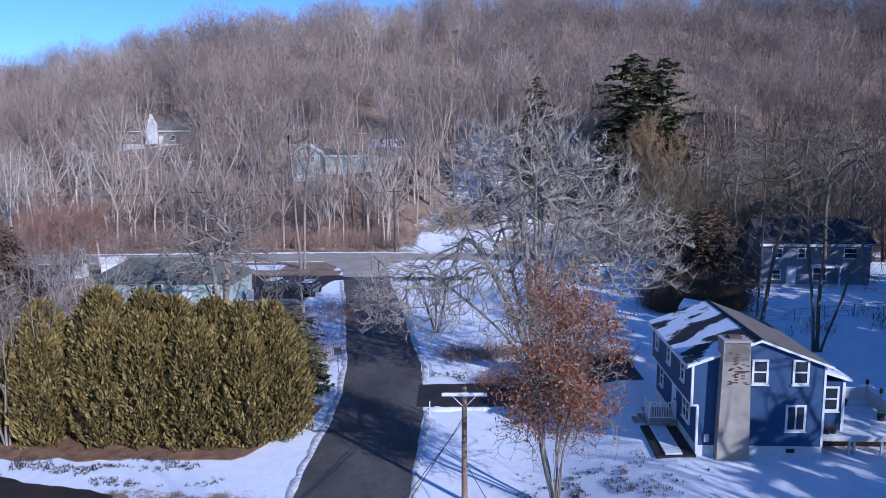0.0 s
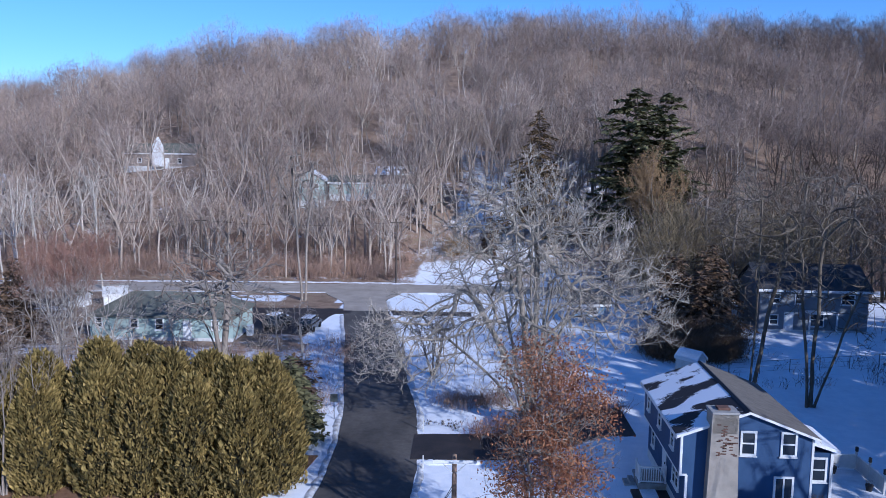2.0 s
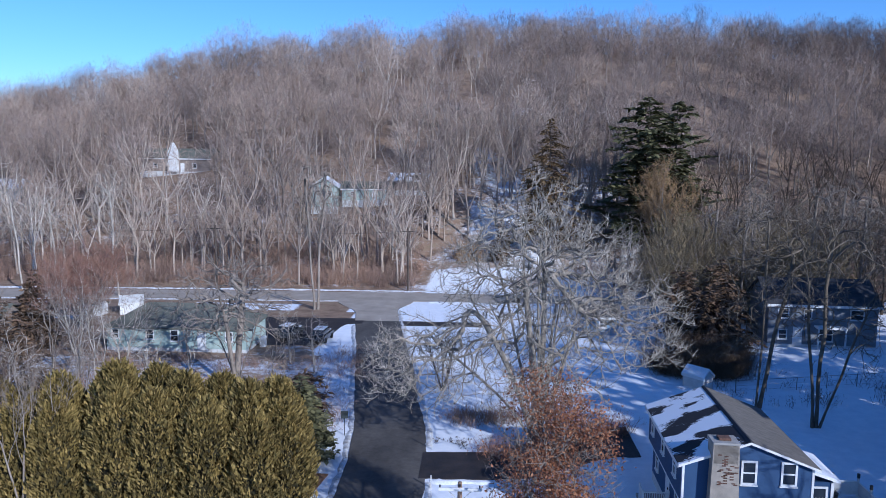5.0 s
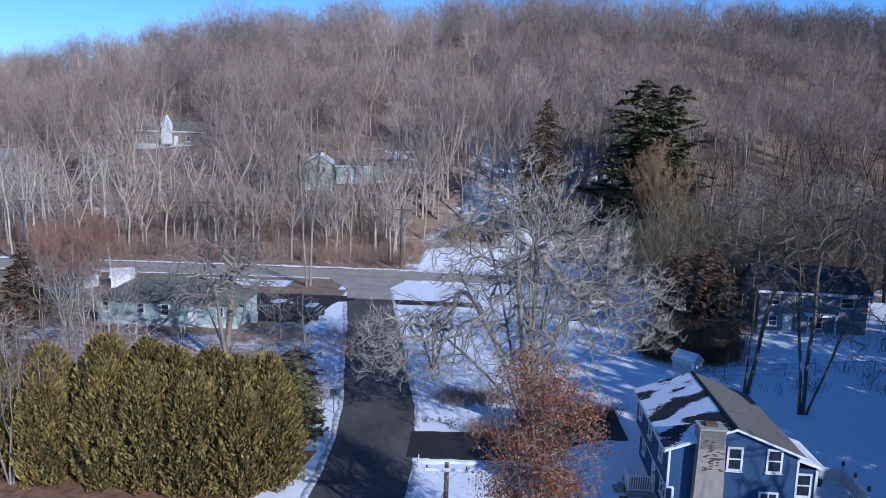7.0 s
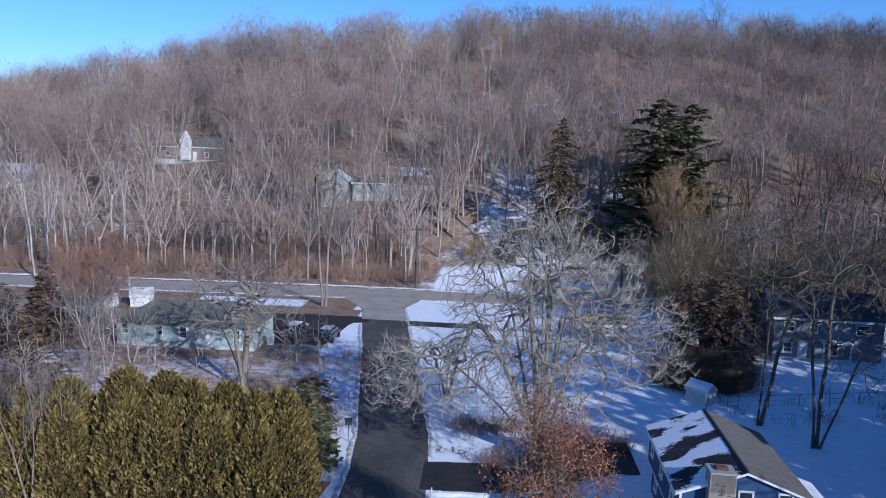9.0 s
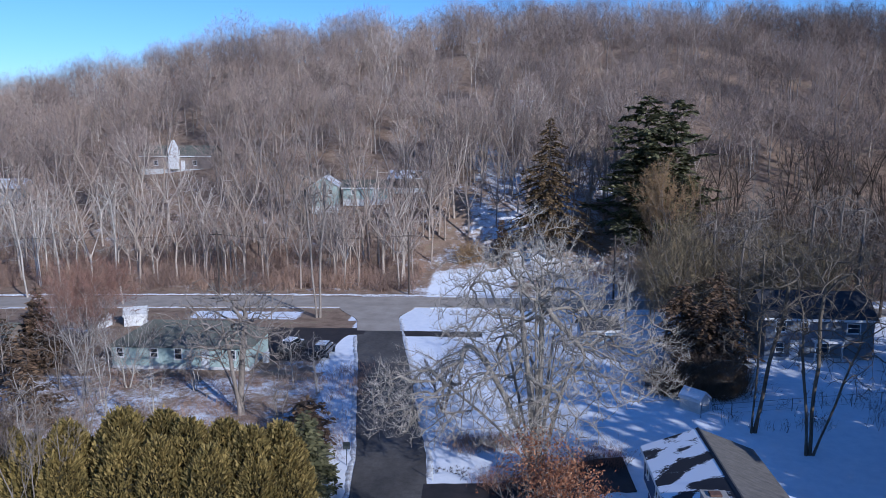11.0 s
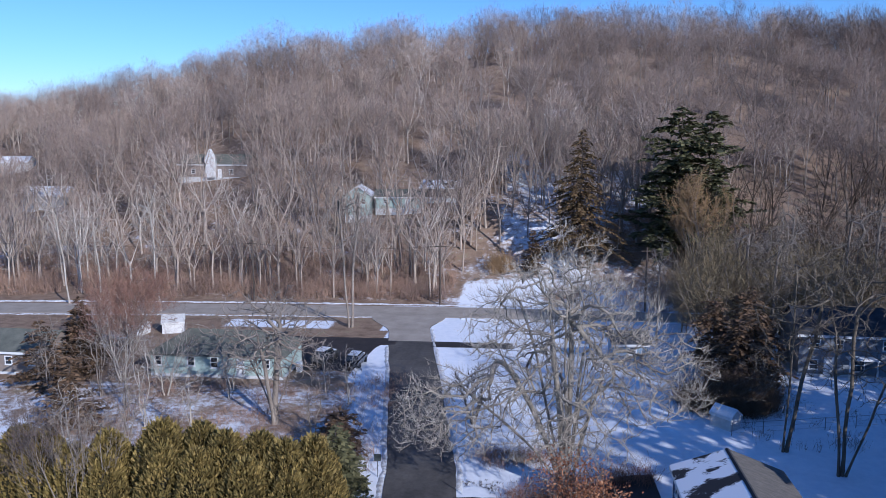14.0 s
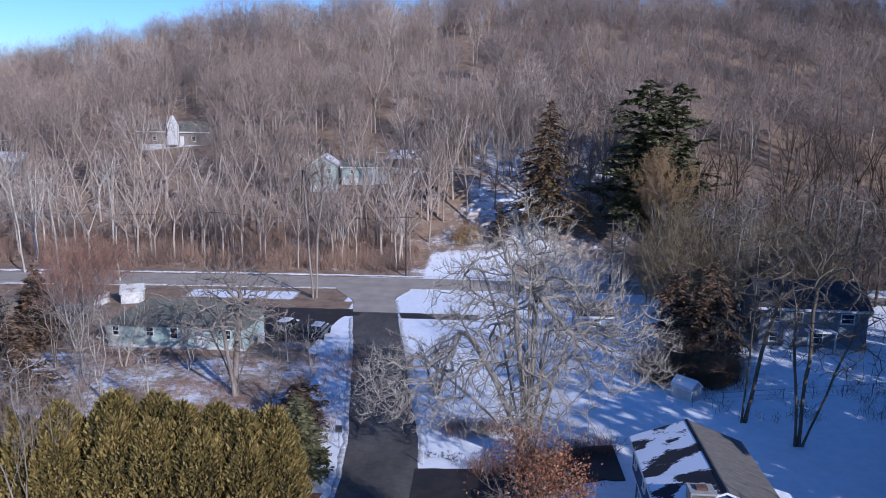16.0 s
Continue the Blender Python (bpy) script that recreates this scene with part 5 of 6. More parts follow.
# ---- yard trees ----
gm = np.random.default_rng(77)
mt = np.concatenate([ellipsoid(gm, 2700, (-0.2, -0.5, 12.0), (8.2, 8.4, 8.6), 0.2, 0.3, 1.0), ellipsoid(gm, 700, (-9.2, -1.5, 6.6), (5.0, 4.5, 3.6), 0.15, 0.3, 2.0), ellipsoid(gm, 420, (7.2, -1.0, 9.8), (4.6, 4.0, 3.4), 0.15, 0.3, 3.0), ellipsoid(gm, 300, (0, -3, 5.0), (5, 4, 2.0), 0.15, 0.3, 4.0)])
limbs_ = [stem(0.35 * math.cos(a), 0.35 * math.sin(a), rr * math.cos(a), rr * math.sin(a), zz, 0.0, 9, 0.1) for a, rr, zz in ((0.2, 5.0, 14.0), (0.9, 3.6, 16.5), (1.7, 5.0, 14.0), (2.6, 4.6, 15.0), (3.3, 5.6, 11.5), (4.2, 3.6, 16.0), (4.9, 5.2, 12.5), (5.6, 4.6, 14.5), (3.15, 8.2, 8.0), (6.1, 7.4, 9.8), (1.2, 0.8, 18.5), (4.5, 1.8, 18.0), (2.4, 2.2, 17.5))]
crown_tree("maple_tree", 6.9, 59.8, limbs_, mt, M_TRUNK_MAPLE, M_BARK_MAPLE, "big spreading bare maple with pale silvery branches", 11, tip=0.021, step=0.75, twigs=4, twig_len=0.95, twig_w=0.0145, most=0.22, up=0.1, bare_part=0.24, aim=1.5, lift=0.9)
gl = np.random.default_rng(78)


def grass_tufts(name, spots, label, seed):
    """Dead grass blades and leaf bits standing out of the snow."""
    g = np.random.default_rng(seed)
    V, F = [], []
    for x, y in spots:
        z = height(x, y) + 0.02
        for _ in range(6):
            a = g.uniform(0, 2 * math.pi)
            p = np.array((x + g.normal(0, 0.07), y + g.normal(0, 0.07), z))
            w = np.array((math.cos(a), math.sin(a), 0)) * g.uniform(0.012, 0.03)
            k = len(V)
            V.extend((p - w, p + w, p + np.array((g.normal(0, 0.07), g.normal(0, 0.07), g.uniform(0.08, 0.2)))))
            F.append((k, k + 1, k + 2))
    ob = mesh_object(name, V, F, M_BARK_DARK, None)
    return tagged(ob, label, "grass", kind="stuff")


gt = np.random.default_rng(79)
TX, TY = gt.uniform(-26, -10.5, 1500), gt.uniform(40.6, 44.6, 1500)
grass_tufts("grass_tufts", [(x, y) for x, y in zip(TX, TY) if noise.noise(Vector((x * 0.35, y * 0.8, 9))) > -0.05 + 0.35 * gt.uniform() + 0.4 * smooth01(x, -18, -10)], "dark grass tips poking through the thin snow beside the hedge", 7)
grass_tufts("verge_tufts", [(x, y) for x, y in zip(gt.uniform(-1.6, 6.5, 260), gt.uniform(58.8, 61.6, 260)) if noise.noise(Vector((x * 0.8, y * 0.8, 4))) > 0.0], "dark dead plants poking through snow beside the driveway", 8)
grass_tufts("yard_tufts", [(x, y) for x, y in zip(gt.normal(7.2, 2.2, 700), gt.normal(38.6, 1.5, 700)) if noise.noise(Vector((x * 0.7, y * 0.7, 4))) > -0.1], "dead leaves and grass tips round the young tree", 9)
lt_ = np.concatenate([ellipsoid(gl, 1250, (0.1, 0, 7.6), (3.3, 3.3, 4.6), 0.25, 0.3, 5.0), ellipsoid(gl, 160, (0, 0, 4.2), (3.6, 3.4, 1.8), 0.2, 0.3, 6.0)])
e_, tips = crown_tree("leafy_tree", 5.6, 38.0, [stem(0.1 * math.cos(a), 0.1 * math.sin(a), 1.7 * math.cos(a), 1.7 * math.sin(a), 7.5, 0.0, 8) for a in np.linspace(0, 5.4, 8)], lt_, M_BARK_MID, M_BARK_GREY, "young many-stemmed tree still holding dry orange-brown leaves", 12, tip=0.011, step=0.6, twigs=3, twig_len=0.45, twig_w=0.012, up=0.6, most=0.09)
g_ = np.random.default_rng(5)
keep = tips[(tips[:, 2] > 4.7) & (np.array([noise.noise(Vector(p * 0.45)) for p in tips]) + 0.25 * g_.normal(size=len(tips)) > -0.12 + 0.17 * np.abs(tips[:, 0] - 0.3)) & (np.hypot(tips[:, 0], tips[:, 1]) < 4.5)]
leaf_cloud("leaves", keep, 0.085, M_OAKLEAF, e_, 6, per=9, jitter=0.28)
bare_tree("vase_shrub", -1.4, 73.7, M_BARK_DARK, M_BARK_DARK, "dark many-stemmed vase-shaped ornamental tree in the snow", "tree", 13, h=5.6, r=0.11, fork=0.55, mains=2, spread=0.4, lift=0.25, kids=(0, 5, 3), shrink=0.5, twigs=3, twig_len=0.35, twig_w=0.01, stems=8)
gy = np.random.default_rng(79)
crown_tree("yard_tree", 29.0, 60.9, [stem(-0.2, 0, -1.6, 0.3, 13.5, 0, 9), stem(0.1, 0.1, 0.6, 0.8, 15.0, 0, 9), stem(0.3, 0, 5.0, 0.2, 12.0, 0.2, 9)], np.concatenate([ellipsoid(gy, 420, (0.8, 0, 12.5), (5.8, 5.5, 6.8), 0.4, 0.4, 7.0), ellipsoid(gy, 60, (4.5, 0, 7.5), (3.5, 3, 3), 0.2, 0.3, 8.0)]), M_BARK_UMBER, M_BARK_UMBER, "bare tree with leaning twin trunks in the snowy yard", 14, tip=0.018, step=0.9, twigs=3, twig_len=0.9, twig_w=0.022, most=0.3)
crown_tree("yard_tree", 25.9, 65.3, [stem(0, 0, 0.2, 0.2, 16.0, 0.15, 9), stem(0.3, 0.1, 2.4, 0.3, 13.0, 0.2, 9)], np.concatenate([ellipsoid(gy, 400, (0.6, 0, 13.0), (4.6, 4.6, 6.2), 0.4, 0.4, 9.0), ellipsoid(gy, 50, (-2.0, 0, 7.0), (2.5, 2.5, 2.5), 0.2, 0.3, 8.5)]), M_BARK_UMBER, M_BARK_UMBER, "tall bare tree by the wire fence", 15, tip=0.017, step=0.9, twigs=3, twig_len=0.9, twig_w=0.022, most=0.28)
crown_tree("roadside_tree", -21.6, 110.0, [stem(-0.25, 0, -1.6, 0.2, 19.0, 0, 10), stem(0.25, 0.1, 1.4, 0.3, 20.0, 0, 10)], ellipsoid(gy, 480, (0, 0, 16.0), (4.8, 4.8, 7.2), 0.3, 0.4, 10.0), M_BARK_MID, M_BARK_MID, "tall pale twin-trunked tree on the roadside lawn", 16, tip=0.022, step=1.0, twigs=3, twig_len=0.9, twig_w=0.022, most=0.28)
crown_tree("yard_tree", -21.4, 72.0, [stem(0, 0, 3.4, 0.4, 9.5, 0, 8), stem(0.1, 0, -3.6, 0.3, 9.0, 0, 8), stem(0, 0.1, 0.3, 2.5, 11.5, 0, 8), stem(0, -0.1, -0.8, -2.5, 11.0, 0, 8)], np.concatenate([ellipsoid(gy, 900, (-0.3, 0, 9.4), (6.3, 5.5, 4.8), 0.25, 0.35, 11.0), ellipsoid(gy, 60, (0, 0, 5.5), (5, 4, 1.5), 0.2, 0.3, 12.0)]), M_BARK_MID, M_BARK_MID, "broad bare tree behind the hedge", 17, tip=0.027, step=0.8, twigs=3, twig_len=0.6, twig_w=0.016, most=0.3)
bare_tree("yard_tree", -36.0, 79.0, M_BARK_PALE, M_TWIG_WOODS, "small pale bare tree near the ranch house", "tree", 31, h=8.5, r=0.14, fork=0.3, mains=5, spread=0.7, kids=(0, 6, 4), twigs=3, twig_len=0.6, twig_w=0.012, stems=2)
bare_tree("young_tree", -27.2, 46.3, M_BARK_MID, M_BARK_MID, "slender pale bare tree with rising stems in front of the hedge", "tree", 18, h=10.5, r=0.1, fork=0.45, mains=2, spread=0.35, lift=0.4, kids=(0, 5, 3), shrink=0.45, twigs=3, twig_len=0.5, twig_w=0.012, stems=4, flare=0.16)
bare_tree("young_tree", -29.8, 47.6, M_BARK_GREY, M_TWIG_WOODS, "slender bare tree beside the hedge", "tree", 19, h=10.0, r=0.1, fork=0.4, mains=3, spread=0.4, kids=(0, 6, 4), twigs=4, twig_len=0.6, twig_w=0.012, stems=4, flare=0.18)
bare_tree("red_twig_tree", -47.4, 94.0, M_BARK_GREY, M_TWIG_RED, "bushy tree with a haze of reddish twigs", "tree", 20, h=10.0, r=0.18, fork=0.25, mains=5, spread=0.7, kids=(0, 8, 6), twigs=7, twig_len=0.7, twig_w=0.016, stems=3)
bare_tree("red_twig_tree", -43.4, 83.5, M_BARK_PALE, M_TWIG_RED, "pale-stemmed tree with reddish twigs beside the ranch house", "tree", 21, h=9.5, r=0.15, fork=0.3, mains=4, spread=0.6, kids=(0, 7, 5), twigs=5, twig_len=0.7, twig_w=0.014, stems=3)
bare_tree("golden_tree", 34.2, 131.0, M_BARK_MID, M_TWIG_GOLD, "tall tree with a glow of golden twigs", "tree", 22, h=17.5, r=0.26, fork=0.3, mains=4, spread=0.32, lift=0.5, kids=(0, 8, 6), twigs=7, twig_len=1.1, twig_w=0.028, stems=2)
for i, (x, y, h, tw) in enumerate(((-54.6, 117.5, 20.0, 0), (-64.8, 118.0, 17.0, 0), (-72.6, 121.5, 18.0, 0), (38.0, 102.0, 19.0, 1), (44.0, 98.0, 20.0, 1), (50.0, 104.0, 21.0, 1), (33.0, 100.0, 18.0, 1), (47.0, 79.0, 17.0, 1), (53.0, 84.0, 18.0, 1), (22.0, 103.0, 14.0, 1), (41.0, 108.0, 20.0, 1), (57.0, 96.0, 20.0, 1), (49.0, 96.0, 19.0, 1), (34.0, 94.0, 17.0, 1))):
    lean_ = gy.normal(0, 0.5)
    crown_tree("roadside_tree", x, y, [stem(0, 0, lean_, 0.2, h * 0.85, 0.1 * lean_, 9)], ellipsoid(gy, 230, (lean_, 0, h * 0.68), (h * 0.2, h * 0.2, h * 0.33), 0.2, 0.4, 20.0 + i), M_BARK_PALE if tw == 0 else M_BARK_GREY, M_BARK_MID if tw == 0 else M_BARK_GREY, "tall bare roadside tree with a pale trunk" if tw == 0 else "tall bare tree with fine brown twigs", 50 + i, tip=0.02, step=1.0, twigs=4, twig_len=1.0, twig_w=0.018, most=0.26)


for i, (x, y, h) in enumerate(((-27.5, 66.0, 8.0), (-31.5, 62.0, 9.0), (-34.0, 70.0, 9.5), (-16.5, 68.0, 6.0), (-15.0, 78.0, 6.5), (-38.5, 75.0, 8.5), (-28.5, 78.5, 6.5), (-43.0, 78.0, 9.0), (-18.5, 82.0, 6.0), (-47.5, 76.0, 9.5), (-33.0, 56.0, 10.0))):
    crown_tree("small_tree", x, y, [stem(0.1 * math.cos(q), 0.1 * math.sin(q), 0.8 * math.cos(q), 0.8 * math.sin(q), h * 0.7, 0, 7) for q in (0.3, 2.4, 4.4)], ellipsoid(gy, 190, (0, 0, h * 0.62), (h * 0.27, h * 0.27, h * 0.4), 0.2, 0.35, 40.0 + i), M_BARK_MID if i % 2 else M_BARK_PALE, M_BARK_MID, "small bare many-stemmed yard tree", 90 + i, tip=0.014, step=0.7, twigs=3, twig_len=0.5, twig_w=0.013, most=0.12)
for i, (x, y, h, r) in enumerate(((-41.5, 70.0, 7.0, 2.4), (-51.5, 81.0, 7.5, 2.6), (-12.9, 63.5, 4.0, 1.8), (-13.6, 67.5, 3.2, 1.6))):
    conifer("yard_evergreen", x, y, h, r, 0.03, M_HEMLOCK, "dark evergreen in the cluttered back yard", 120 + i, tiers=18, per=11, droop=0.1, spray=0.6, fill=4, irregular=0.5, round_=0.5)


# ---- hedges and brush of thin stems ----
def brush(name, spots, hgt, seed, material, label, stems=26, width=0.012, spread=0.35, kind="stuff", category="brush"):
    g = np.random.default_rng(seed)
    V, F, tone = [], [], []
    for x, y, s in spots:
        z = height(x, y)
        tn = g.uniform()
        for _ in range(stems):
            p = np.array((x + g.normal(0, 0.55 * s), y + g.normal(0, 0.55 * s), z - 0.05))
            d = unit(np.array((g.normal(0, spread), g.normal(0, spread), 1.0)))
            L = hgt * s * g.uniform(0.5, 1.2)
            w = unit(np.cross(d, g.normal(0, 1, 3))) * width
            k = len(V)
            m = p + d * L * 0.5
            V.extend((p - w, p + w, m + w * 0.8, m - w * 0.8))
            F.append((k, k + 1, k + 2, k + 3))
            for _ in range(4):
                q = p + d * L * g.uniform(0.35, 0.9)
                dd = unit(d + g.normal(0, 0.5, 3))
                ww = unit(np.cross(dd, g.normal(0, 1, 3))) * width * 0.7
                k2 = len(V)
                V.extend((q - ww, q + ww, q + dd * L * g.uniform(0.2, 0.5)))
                F.append((k2, k2 + 1, k2 + 2))
            tone.append(tn)
    ob = mesh_object(name, V, F, material)
    at = ob.data.attributes.new("tone", "FLOAT", "POINT")
    vals = np.array([0.5 + 0.5 * noise.noise(Vector((v[0] * 0.12, v[1] * 0.12, 2.0))) for v in V], dtype=np.float32)
    at.data.foreach_set("value", vals)
    return tagged(ob, label, category, kind=kind)


gr = np.random.default_rng(9)
brush("roadside_brush", [(x, y, gr.uniform(0.7, 1.4)) for x, y in zip(gr.uniform(-130, -8, 1100), 127.5 + np.abs(gr.normal(0, 12, 1100)))], 2.6, 1, M_BRUSH, "tangled reddish-brown brush along the foot of the hill", stems=20, width=0.022)
brush("roadside_brush", [(x, y, gr.uniform(0.7, 1.3)) for x, y in zip(gr.uniform(20, 110, 420), 123 + np.abs(gr.normal(0, 9, 420)))], 2.6, 2, M_BRUSH, "tangled brown brush beside the road under the woods", stems=20, width=0.022)
brush("dry_shrubs", [(x, 66.0 + gr.normal(0, 0.6), gr.uniform(0.7, 1.2)) for x in np.linspace(-0.2, 5.2, 16)], 1.4, 3, M_BRUSH, "low brown leafless shrubs in the snowy lawn", stems=70, width=0.012, spread=0.5)
brush("drive_shrubs", [(x, 57.4 + gr.normal(0, 0.7) + 0.1 * x, gr.uniform(0.6, 1.2)) for x in np.linspace(2.5, 13.6, 26)], 1.5, 4, M_TWIG_RED, "dark reddish shrubs beside the driveway", stems=60, width=0.012, spread=0.5)
brush("yard_brush", [(x, y, gr.uniform(0.6, 1.1)) for x, y in zip(gr.uniform(-42, -13, 190), gr.uniform(58, 84, 190))], 1.3, 5, M_BRUSH, "thin brush and leaf piles in the back yard", stems=34, width=0.012, spread=0.6)
brush("yard_brush", [(x, y, gr.uniform(0.6, 1.1)) for x, y in zip(gr.uniform(-13.5, -10.2, 40), gr.uniform(62, 86, 40))], 1.6, 6, M_BRUSH, "thin brush along the street verge", stems=26, width=0.012, spread=0.5)
brush("fence_brush", [(x, y, gr.uniform(0.6, 1.2)) for x, y in zip(gr.uniform(22, 45, 40), gr.uniform(66, 76, 40))], 1.4, 7, M_BARK_DARK, "dark twiggy brush along the wire fence", stems=12, width=0.014, spread=0.5)
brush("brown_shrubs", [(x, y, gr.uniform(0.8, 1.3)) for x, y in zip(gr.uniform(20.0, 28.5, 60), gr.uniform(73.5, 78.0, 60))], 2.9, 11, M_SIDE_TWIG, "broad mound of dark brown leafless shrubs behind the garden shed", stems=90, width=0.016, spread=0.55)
brush("crest_brush", [(x, y, gr.uniform(0.8, 1.4)) for x, y in zip(gr.uniform(-240, 230, 900), gr.uniform(276, 296, 900))], 6.0, 12, M_BRUSH, "undergrowth along the crest of the hill", stems=22, width=0.04, spread=0.5)
brush("golden_shrub", [(0.6 + gr.normal(0, 1.0), 141.5 + gr.normal(0, 0.8), gr.uniform(0.8, 1.3)) for _ in range(10)], 3.2, 8, M_TWIG_GOLD, "golden-brown shrub at the edge of the clearing", stems=60, width=0.03, spread=0.4)


# ---- woodland ----
def hill_tree(seed, h, twig_n=560, low=0.0, fine=0.03):
    """A woodland tree: a pale trunk that forks into rising leaders, branches on them, and a rounded haze of twigs. Returns wood and twig geometry."""
    g = np.random.default_rng(seed)
    V, F, TV, TF = [], [], [], []
    rad = h * (0.0135 if fine < 0.025 else 0.0105)
    fork = h * (g.uniform(0.3, 0.45) - low)
    lean = g.normal(0, 0.03, 2) * fork
    top = np.array((lean[0], lean[1], fork))
    bend = np.array((*g.normal(0, 0.12, 2), 0))
    tube_data(V, F, [np.array((0, 0, -0.6)), top * 0.5 + bend, top], [rad, rad * 0.85, rad * 0.72], 5)
    wide = h * g.uniform(0.24, 0.32)
    mid = np.array((lean[0] * 1.5, lean[1] * 1.5, h * (0.66 - low * 0.5)))
    ends = []
    n = int(g.integers(3, 6))
    for i in range(n):
        a = 2 * math.pi * (i + g.uniform(-0.35, 0.35)) / n
        out = np.array((math.cos(a), math.sin(a), 0))
        end = mid + out * wide * g.uniform(0.5, 1.0) + np.array((0, 0, h * g.uniform(0.02, 0.26)))
        s0 = top * g.uniform(0.8, 1.0)
        knee = s0 + (end - s0) * 0.45 + out * 0.03 * h + np.array((0, 0, 0.04 * h)) + g.normal(0, 0.3, 3)
        tube_data(V, F, [s0, knee, end], [rad * 0.55, rad * 0.4, rad * 0.12], 4)
        for k in range(4):
            t = g.uniform(0.25, 0.95)
            p = s0 + (knee - s0) * t / 0.45 if t < 0.45 else knee + (end - knee) * (t - 0.45) / 0.55
            d = unit(unit(end - s0) + g.normal(0, 0.6, 3) + out * 0.3)
            L = h * g.uniform(0.1, 0.2)
            q = p + d * L * 0.5
            e = q + unit(d + np.array((0, 0, 0.5)) + g.normal(0, 0.2, 3)) * L * 0.6
            tube_data(V, F, [p, q, e], [rad * 0.28, rad * 0.2, rad * 0.06], 3)
            ends.append((q, e))
        ends.append((knee, end))
    for k in range(3):
        a = g.uniform(0, 2 * math.pi)
        p = top * g.uniform(0.55, 0.95)
        d = unit(np.array((math.cos(a), math.sin(a), g.uniform(0.1, 0.7))))
        tube_data(V, F, [p, p + d * h * 0.07, p + d * h * 0.12 + np.array((0, 0, 0.03 * h))], [rad * 0.22, rad * 0.16, rad * 0.05], 3)
    pts = ellipsoid(g, twig_n, mid, (wide, wide, h * (0.31 + low * 0.5)), 0.5, 0.35, seed * 1.7)
    pts = pts[pts[:, 2] > fork * 0.85]
    root = mid - np.array((0, 0, 0.16 * h))
    for p in pts:
        d = unit(unit(p - root) + g.normal(0, 0.5, 3))
        w = unit(np.cross(d, g.normal(0, 1, 3))) * g.uniform(fine * 0.7, fine * 1.4)
        L = g.uniform(0.8, 1.8)
        k = len(TV)
        TV.extend((p - d * L * 0.6 - w, p - d * L * 0.6 + w, p + d * L * 0.4))
        TF.append((k, k + 1, k + 2))
    return np.array(V), np.array(F), np.array(TV), np.array(TF)


HILL_PLOTS = [(-72.0, 190.0, 11.5), (-26.5, 162.5, 9.5), (-13.0, 168.0, 5.5), (14.2, 205.0, 5.0), (-112.5, 180.0, 8.0), (-146.0, 220.0, 6.0)]


def in_gap(x, y):
    """Clearings: house plots and the snowy opening."""
    for cx, cy, rx in HILL_PLOTS:
        if ((x - cx) / (rx + 1)) ** 2 + ((y - cy) / 5.5) ** 2 < 1:
            return True
    return ((x - 1.5) / 11) ** 2 + ((y - 133) / 10) ** 2 < 1


def before_house(x, y):
    """Thinned woods on the downhill side of each house plot."""
    return any(cy - 42 < y < cy and abs(x - cx * y / cy) < rx * 0.7 for cx, cy, rx in HILL_PLOTS)


def woodland(name, count, box_, seed, label, variants, outside=False, fixed=False, wood=M_BARK_WOODS, twig=M_TWIG_WOODS):
    g = np.random.default_rng(seed)
    x0, x1, y0, y1 = box_
    WV, WF, TVs, TFs, tw, tt = [], [], [], [], [], []
    nw = nt = 0
    made = 0
    while made < count:
        y = y0 + (y1 - y0) * g.uniform()
        half = 0.64 * y + 22
        x_low, x_high = (x0, x1) if fixed else (0.62 * max(y, 0) + 11, x1) if outside else (max(x0, -half), min(x1, half))
        x = g.uniform(x_low, x_high)
        if in_gap(x, y) or (before_house(x, y) and g.uniform() < 0.1):
            continue
        V, F, TV, TF = variants[int(g.integers(len(variants)))]
        s = g.uniform(0.72, 1.12)
        a = g.uniform(0, 2 * math.pi)
        R = np.array(((math.cos(a), -math.sin(a), 0), (math.sin(a), math.cos(a), 0), (0, 0, 1.0))) * s
        o = np.array((x, y, height(x, y)))
        # Random tone per tree; the x term puts the right-hand hillside's shade into colour.
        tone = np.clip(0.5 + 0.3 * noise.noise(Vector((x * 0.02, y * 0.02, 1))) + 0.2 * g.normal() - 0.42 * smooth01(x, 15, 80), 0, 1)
        WV.append(V @ R.T + o); WF.append(F + nw); nw += len(V)
        TVs.append(TV @ R.T + o); TFs.append(TF + nt); nt += len(TV)
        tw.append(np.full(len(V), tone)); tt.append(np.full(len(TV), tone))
        made += 1
    WV = np.concatenate(WV); TVs = np.concatenate(TVs); WF = np.concatenate(WF); TFs = np.concatenate(TFs)
    me = bpy.data.meshes.new(name)
    allv = np.concatenate([WV, TVs])
    loops = np.concatenate([WF.ravel(), (TFs + len(WV)).ravel()]).astype(np.int32)
    starts = np.concatenate([np.arange(len(WF)) * 4, len(WF) * 4 + np.arange(len(TFs)) * 3]).astype(np.int32)
    me.vertices.add(len(allv)); me.vertices.foreach_set("co", allv.astype(np.float32).ravel())
    me.loops.add(len(loops)); me.loops.foreach_set("vertex_index", loops)
    me.polygons.add(len(starts)); me.polygons.foreach_set("loop_start", starts)
    me.materials.append(wood); me.materials.append(twig)
    me.polygons.foreach_set("material_index", np.concatenate([np.zeros(len(WF)), np.ones(len(TFs))]).astype(np.int32))
    me.update(calc_edges=True)
    me.validate()
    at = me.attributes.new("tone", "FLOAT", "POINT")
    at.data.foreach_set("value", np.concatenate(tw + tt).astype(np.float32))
    return tagged(new(name, me), label, "woods", kind="stuff")


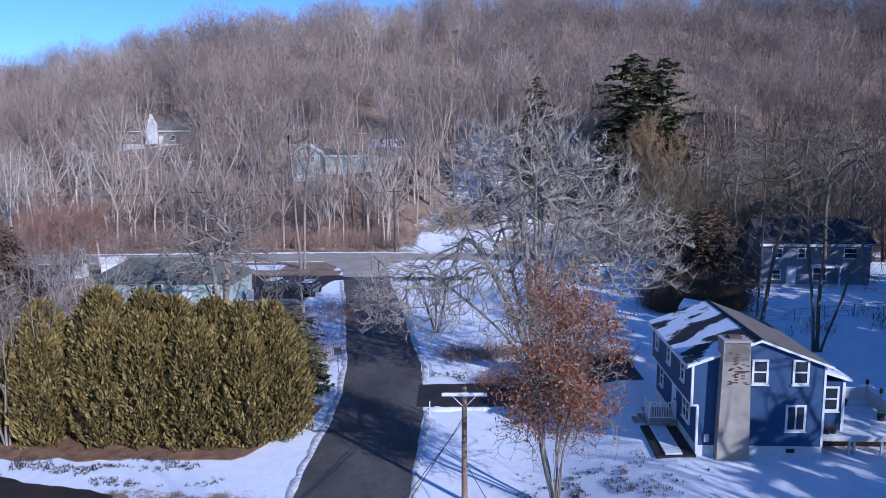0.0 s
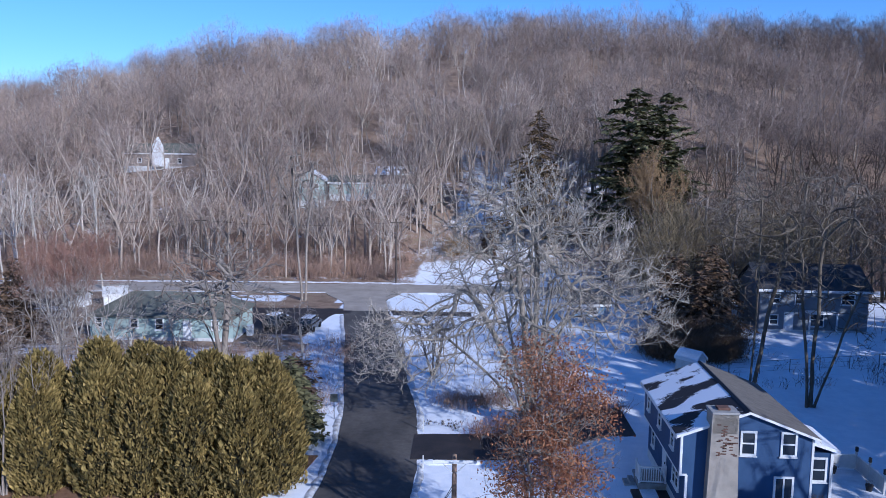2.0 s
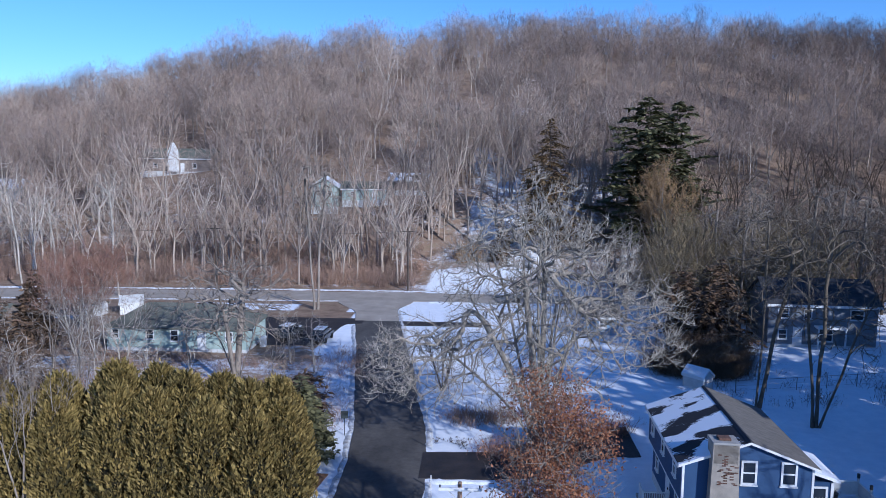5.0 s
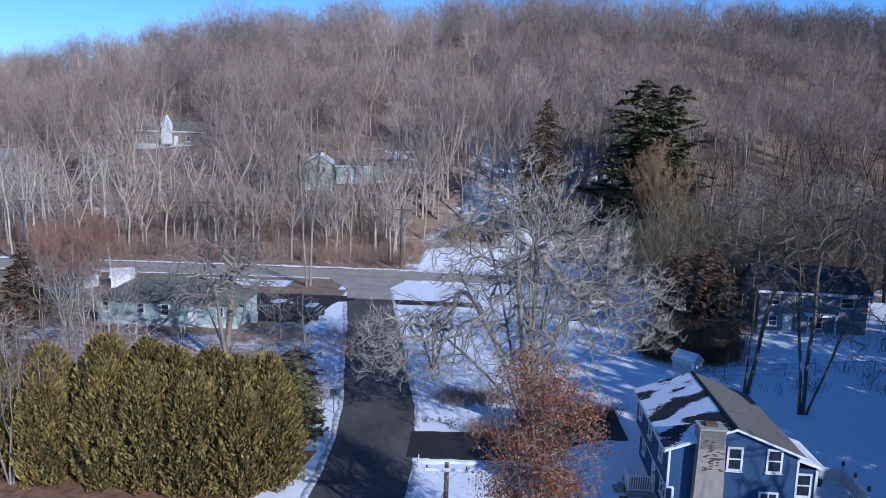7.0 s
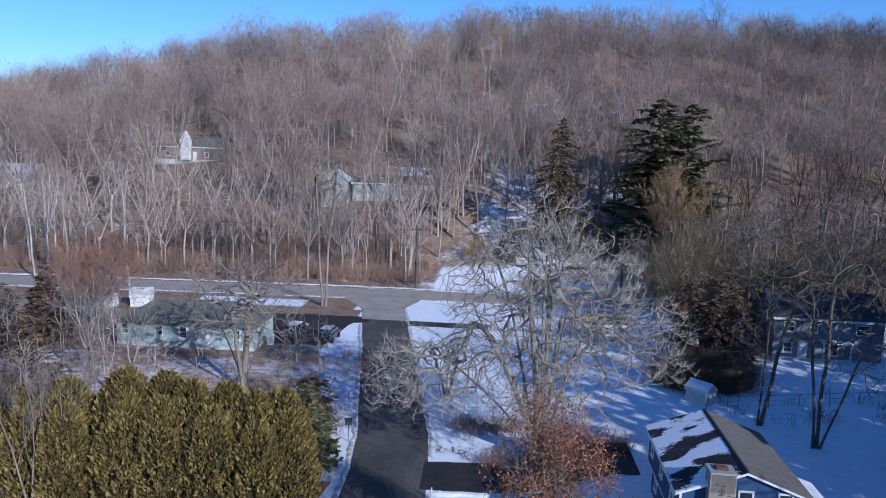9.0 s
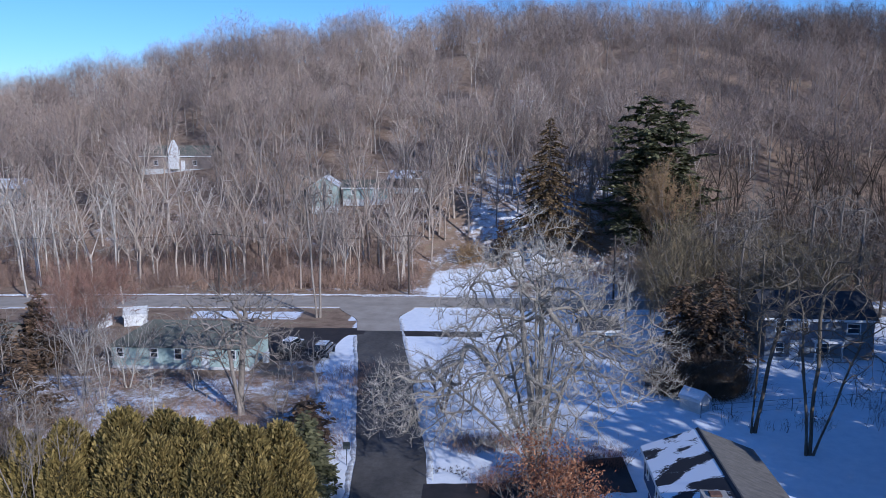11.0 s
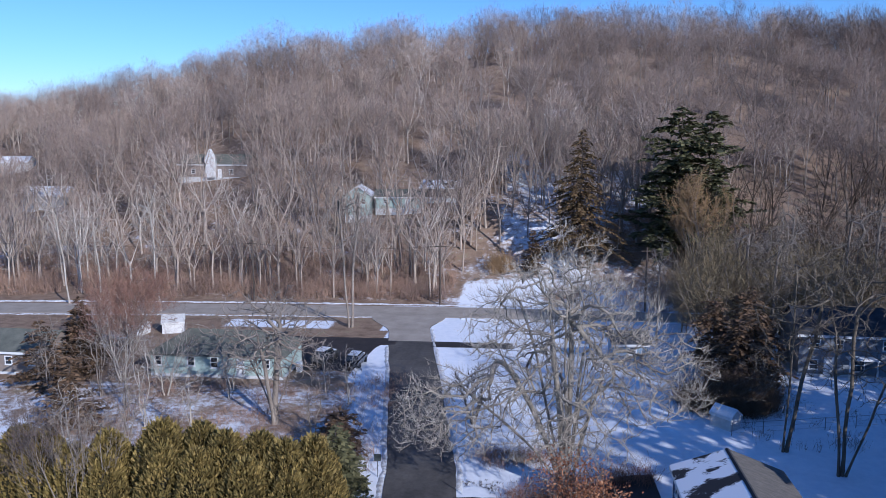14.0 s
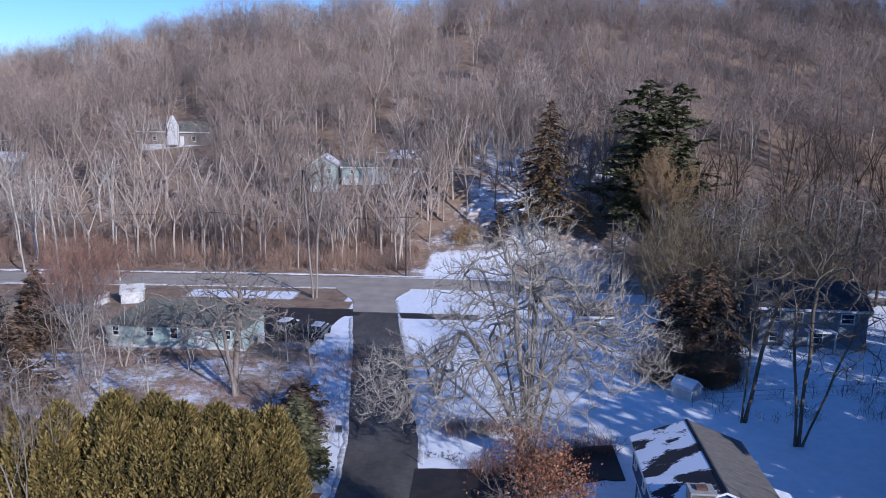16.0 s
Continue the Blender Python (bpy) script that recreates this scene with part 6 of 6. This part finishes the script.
VARS = [hill_tree(100 + i, h, 800, 0.0, 0.027) for i, h in enumerate((15, 17, 18, 20, 16, 19, 14, 21, 17))]
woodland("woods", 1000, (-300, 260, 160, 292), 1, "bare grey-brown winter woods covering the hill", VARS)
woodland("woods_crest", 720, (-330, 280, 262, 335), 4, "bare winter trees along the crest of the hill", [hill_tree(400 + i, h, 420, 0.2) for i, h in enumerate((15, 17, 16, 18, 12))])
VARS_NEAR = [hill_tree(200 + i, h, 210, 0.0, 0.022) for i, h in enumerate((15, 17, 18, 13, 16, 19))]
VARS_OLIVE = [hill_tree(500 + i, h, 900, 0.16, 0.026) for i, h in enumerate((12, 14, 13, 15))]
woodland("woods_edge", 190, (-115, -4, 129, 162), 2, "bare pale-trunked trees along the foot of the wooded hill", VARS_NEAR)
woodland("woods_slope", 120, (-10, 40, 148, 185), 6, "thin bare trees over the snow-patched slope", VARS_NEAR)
woodland("woods_side", 200, (34, 130, 108, 160), 3, "bare trees beside the road, dark brown with shade in their colour", VARS_NEAR, wood=M_SIDE_BARK, twig=M_SIDE_TWIG)
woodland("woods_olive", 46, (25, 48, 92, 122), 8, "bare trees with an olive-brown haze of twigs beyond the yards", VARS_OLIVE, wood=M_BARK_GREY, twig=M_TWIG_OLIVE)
# Tall bare trees added out of view; their crowns streak the near snow with shade.
VARS_TALL = [hill_tree(600 + i, h, 700, 0.0, 0.024) for i, h in enumerate((23, 25, 27))]
woodland("woods_tall", 16, (15, 42, -26, 0), 9, "unseen tall bare trees added to streak the near snow with shade", VARS_TALL, fixed=True)
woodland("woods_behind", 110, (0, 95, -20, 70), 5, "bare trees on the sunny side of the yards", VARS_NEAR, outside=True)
# Hemlocks added out of view to block sun; k sizes the shade they throw.
for i, (x, y, h, r) in enumerate(((46, 34, 15, 4.5), (52, 42, 16, 5), (43, 25, 14, 4.5), (57, 30, 16, 5), (36, 20, 14, 4.2), (60, 50, 16, 5), (49, 24, 15, 4.5), (47, 47, 16, 5), (54, 54, 17, 5.5), (45, 40, 16, 5), (50, 58, 15, 5), (58, 62, 16, 5), (40, 36, 14, 4.5), (64, 66, 17, 5.5), (56, 38, 16, 5), (31.5, 24, 16, 4.5), (34, 17, 17, 5), (39, 13, 17, 5), (33, 6, 17, 5), (55, 72, 17, 5), (61, 70, 18, 5.5), (66, 76, 18, 5.5), (60, 79, 17, 5), (44, 30, 16, 5), (38, 22, 16, 5), (40, 42, 16, 5), (43, 50, 16, 5), (46, 56, 17, 5), (38.5, 31, 15, 4.5), (51, 50, 17, 5.5))):
    k = 1.35 if y > 26 else 0.72
    conifer("hemlock", x, y, h * k, r * k, 0.05, M_HEMLOCK, "unseen dark hemlock added to shade the yards", 70 + i, tiers=15, per=9, droop=0.22, spray=1.7, fill=1.2)
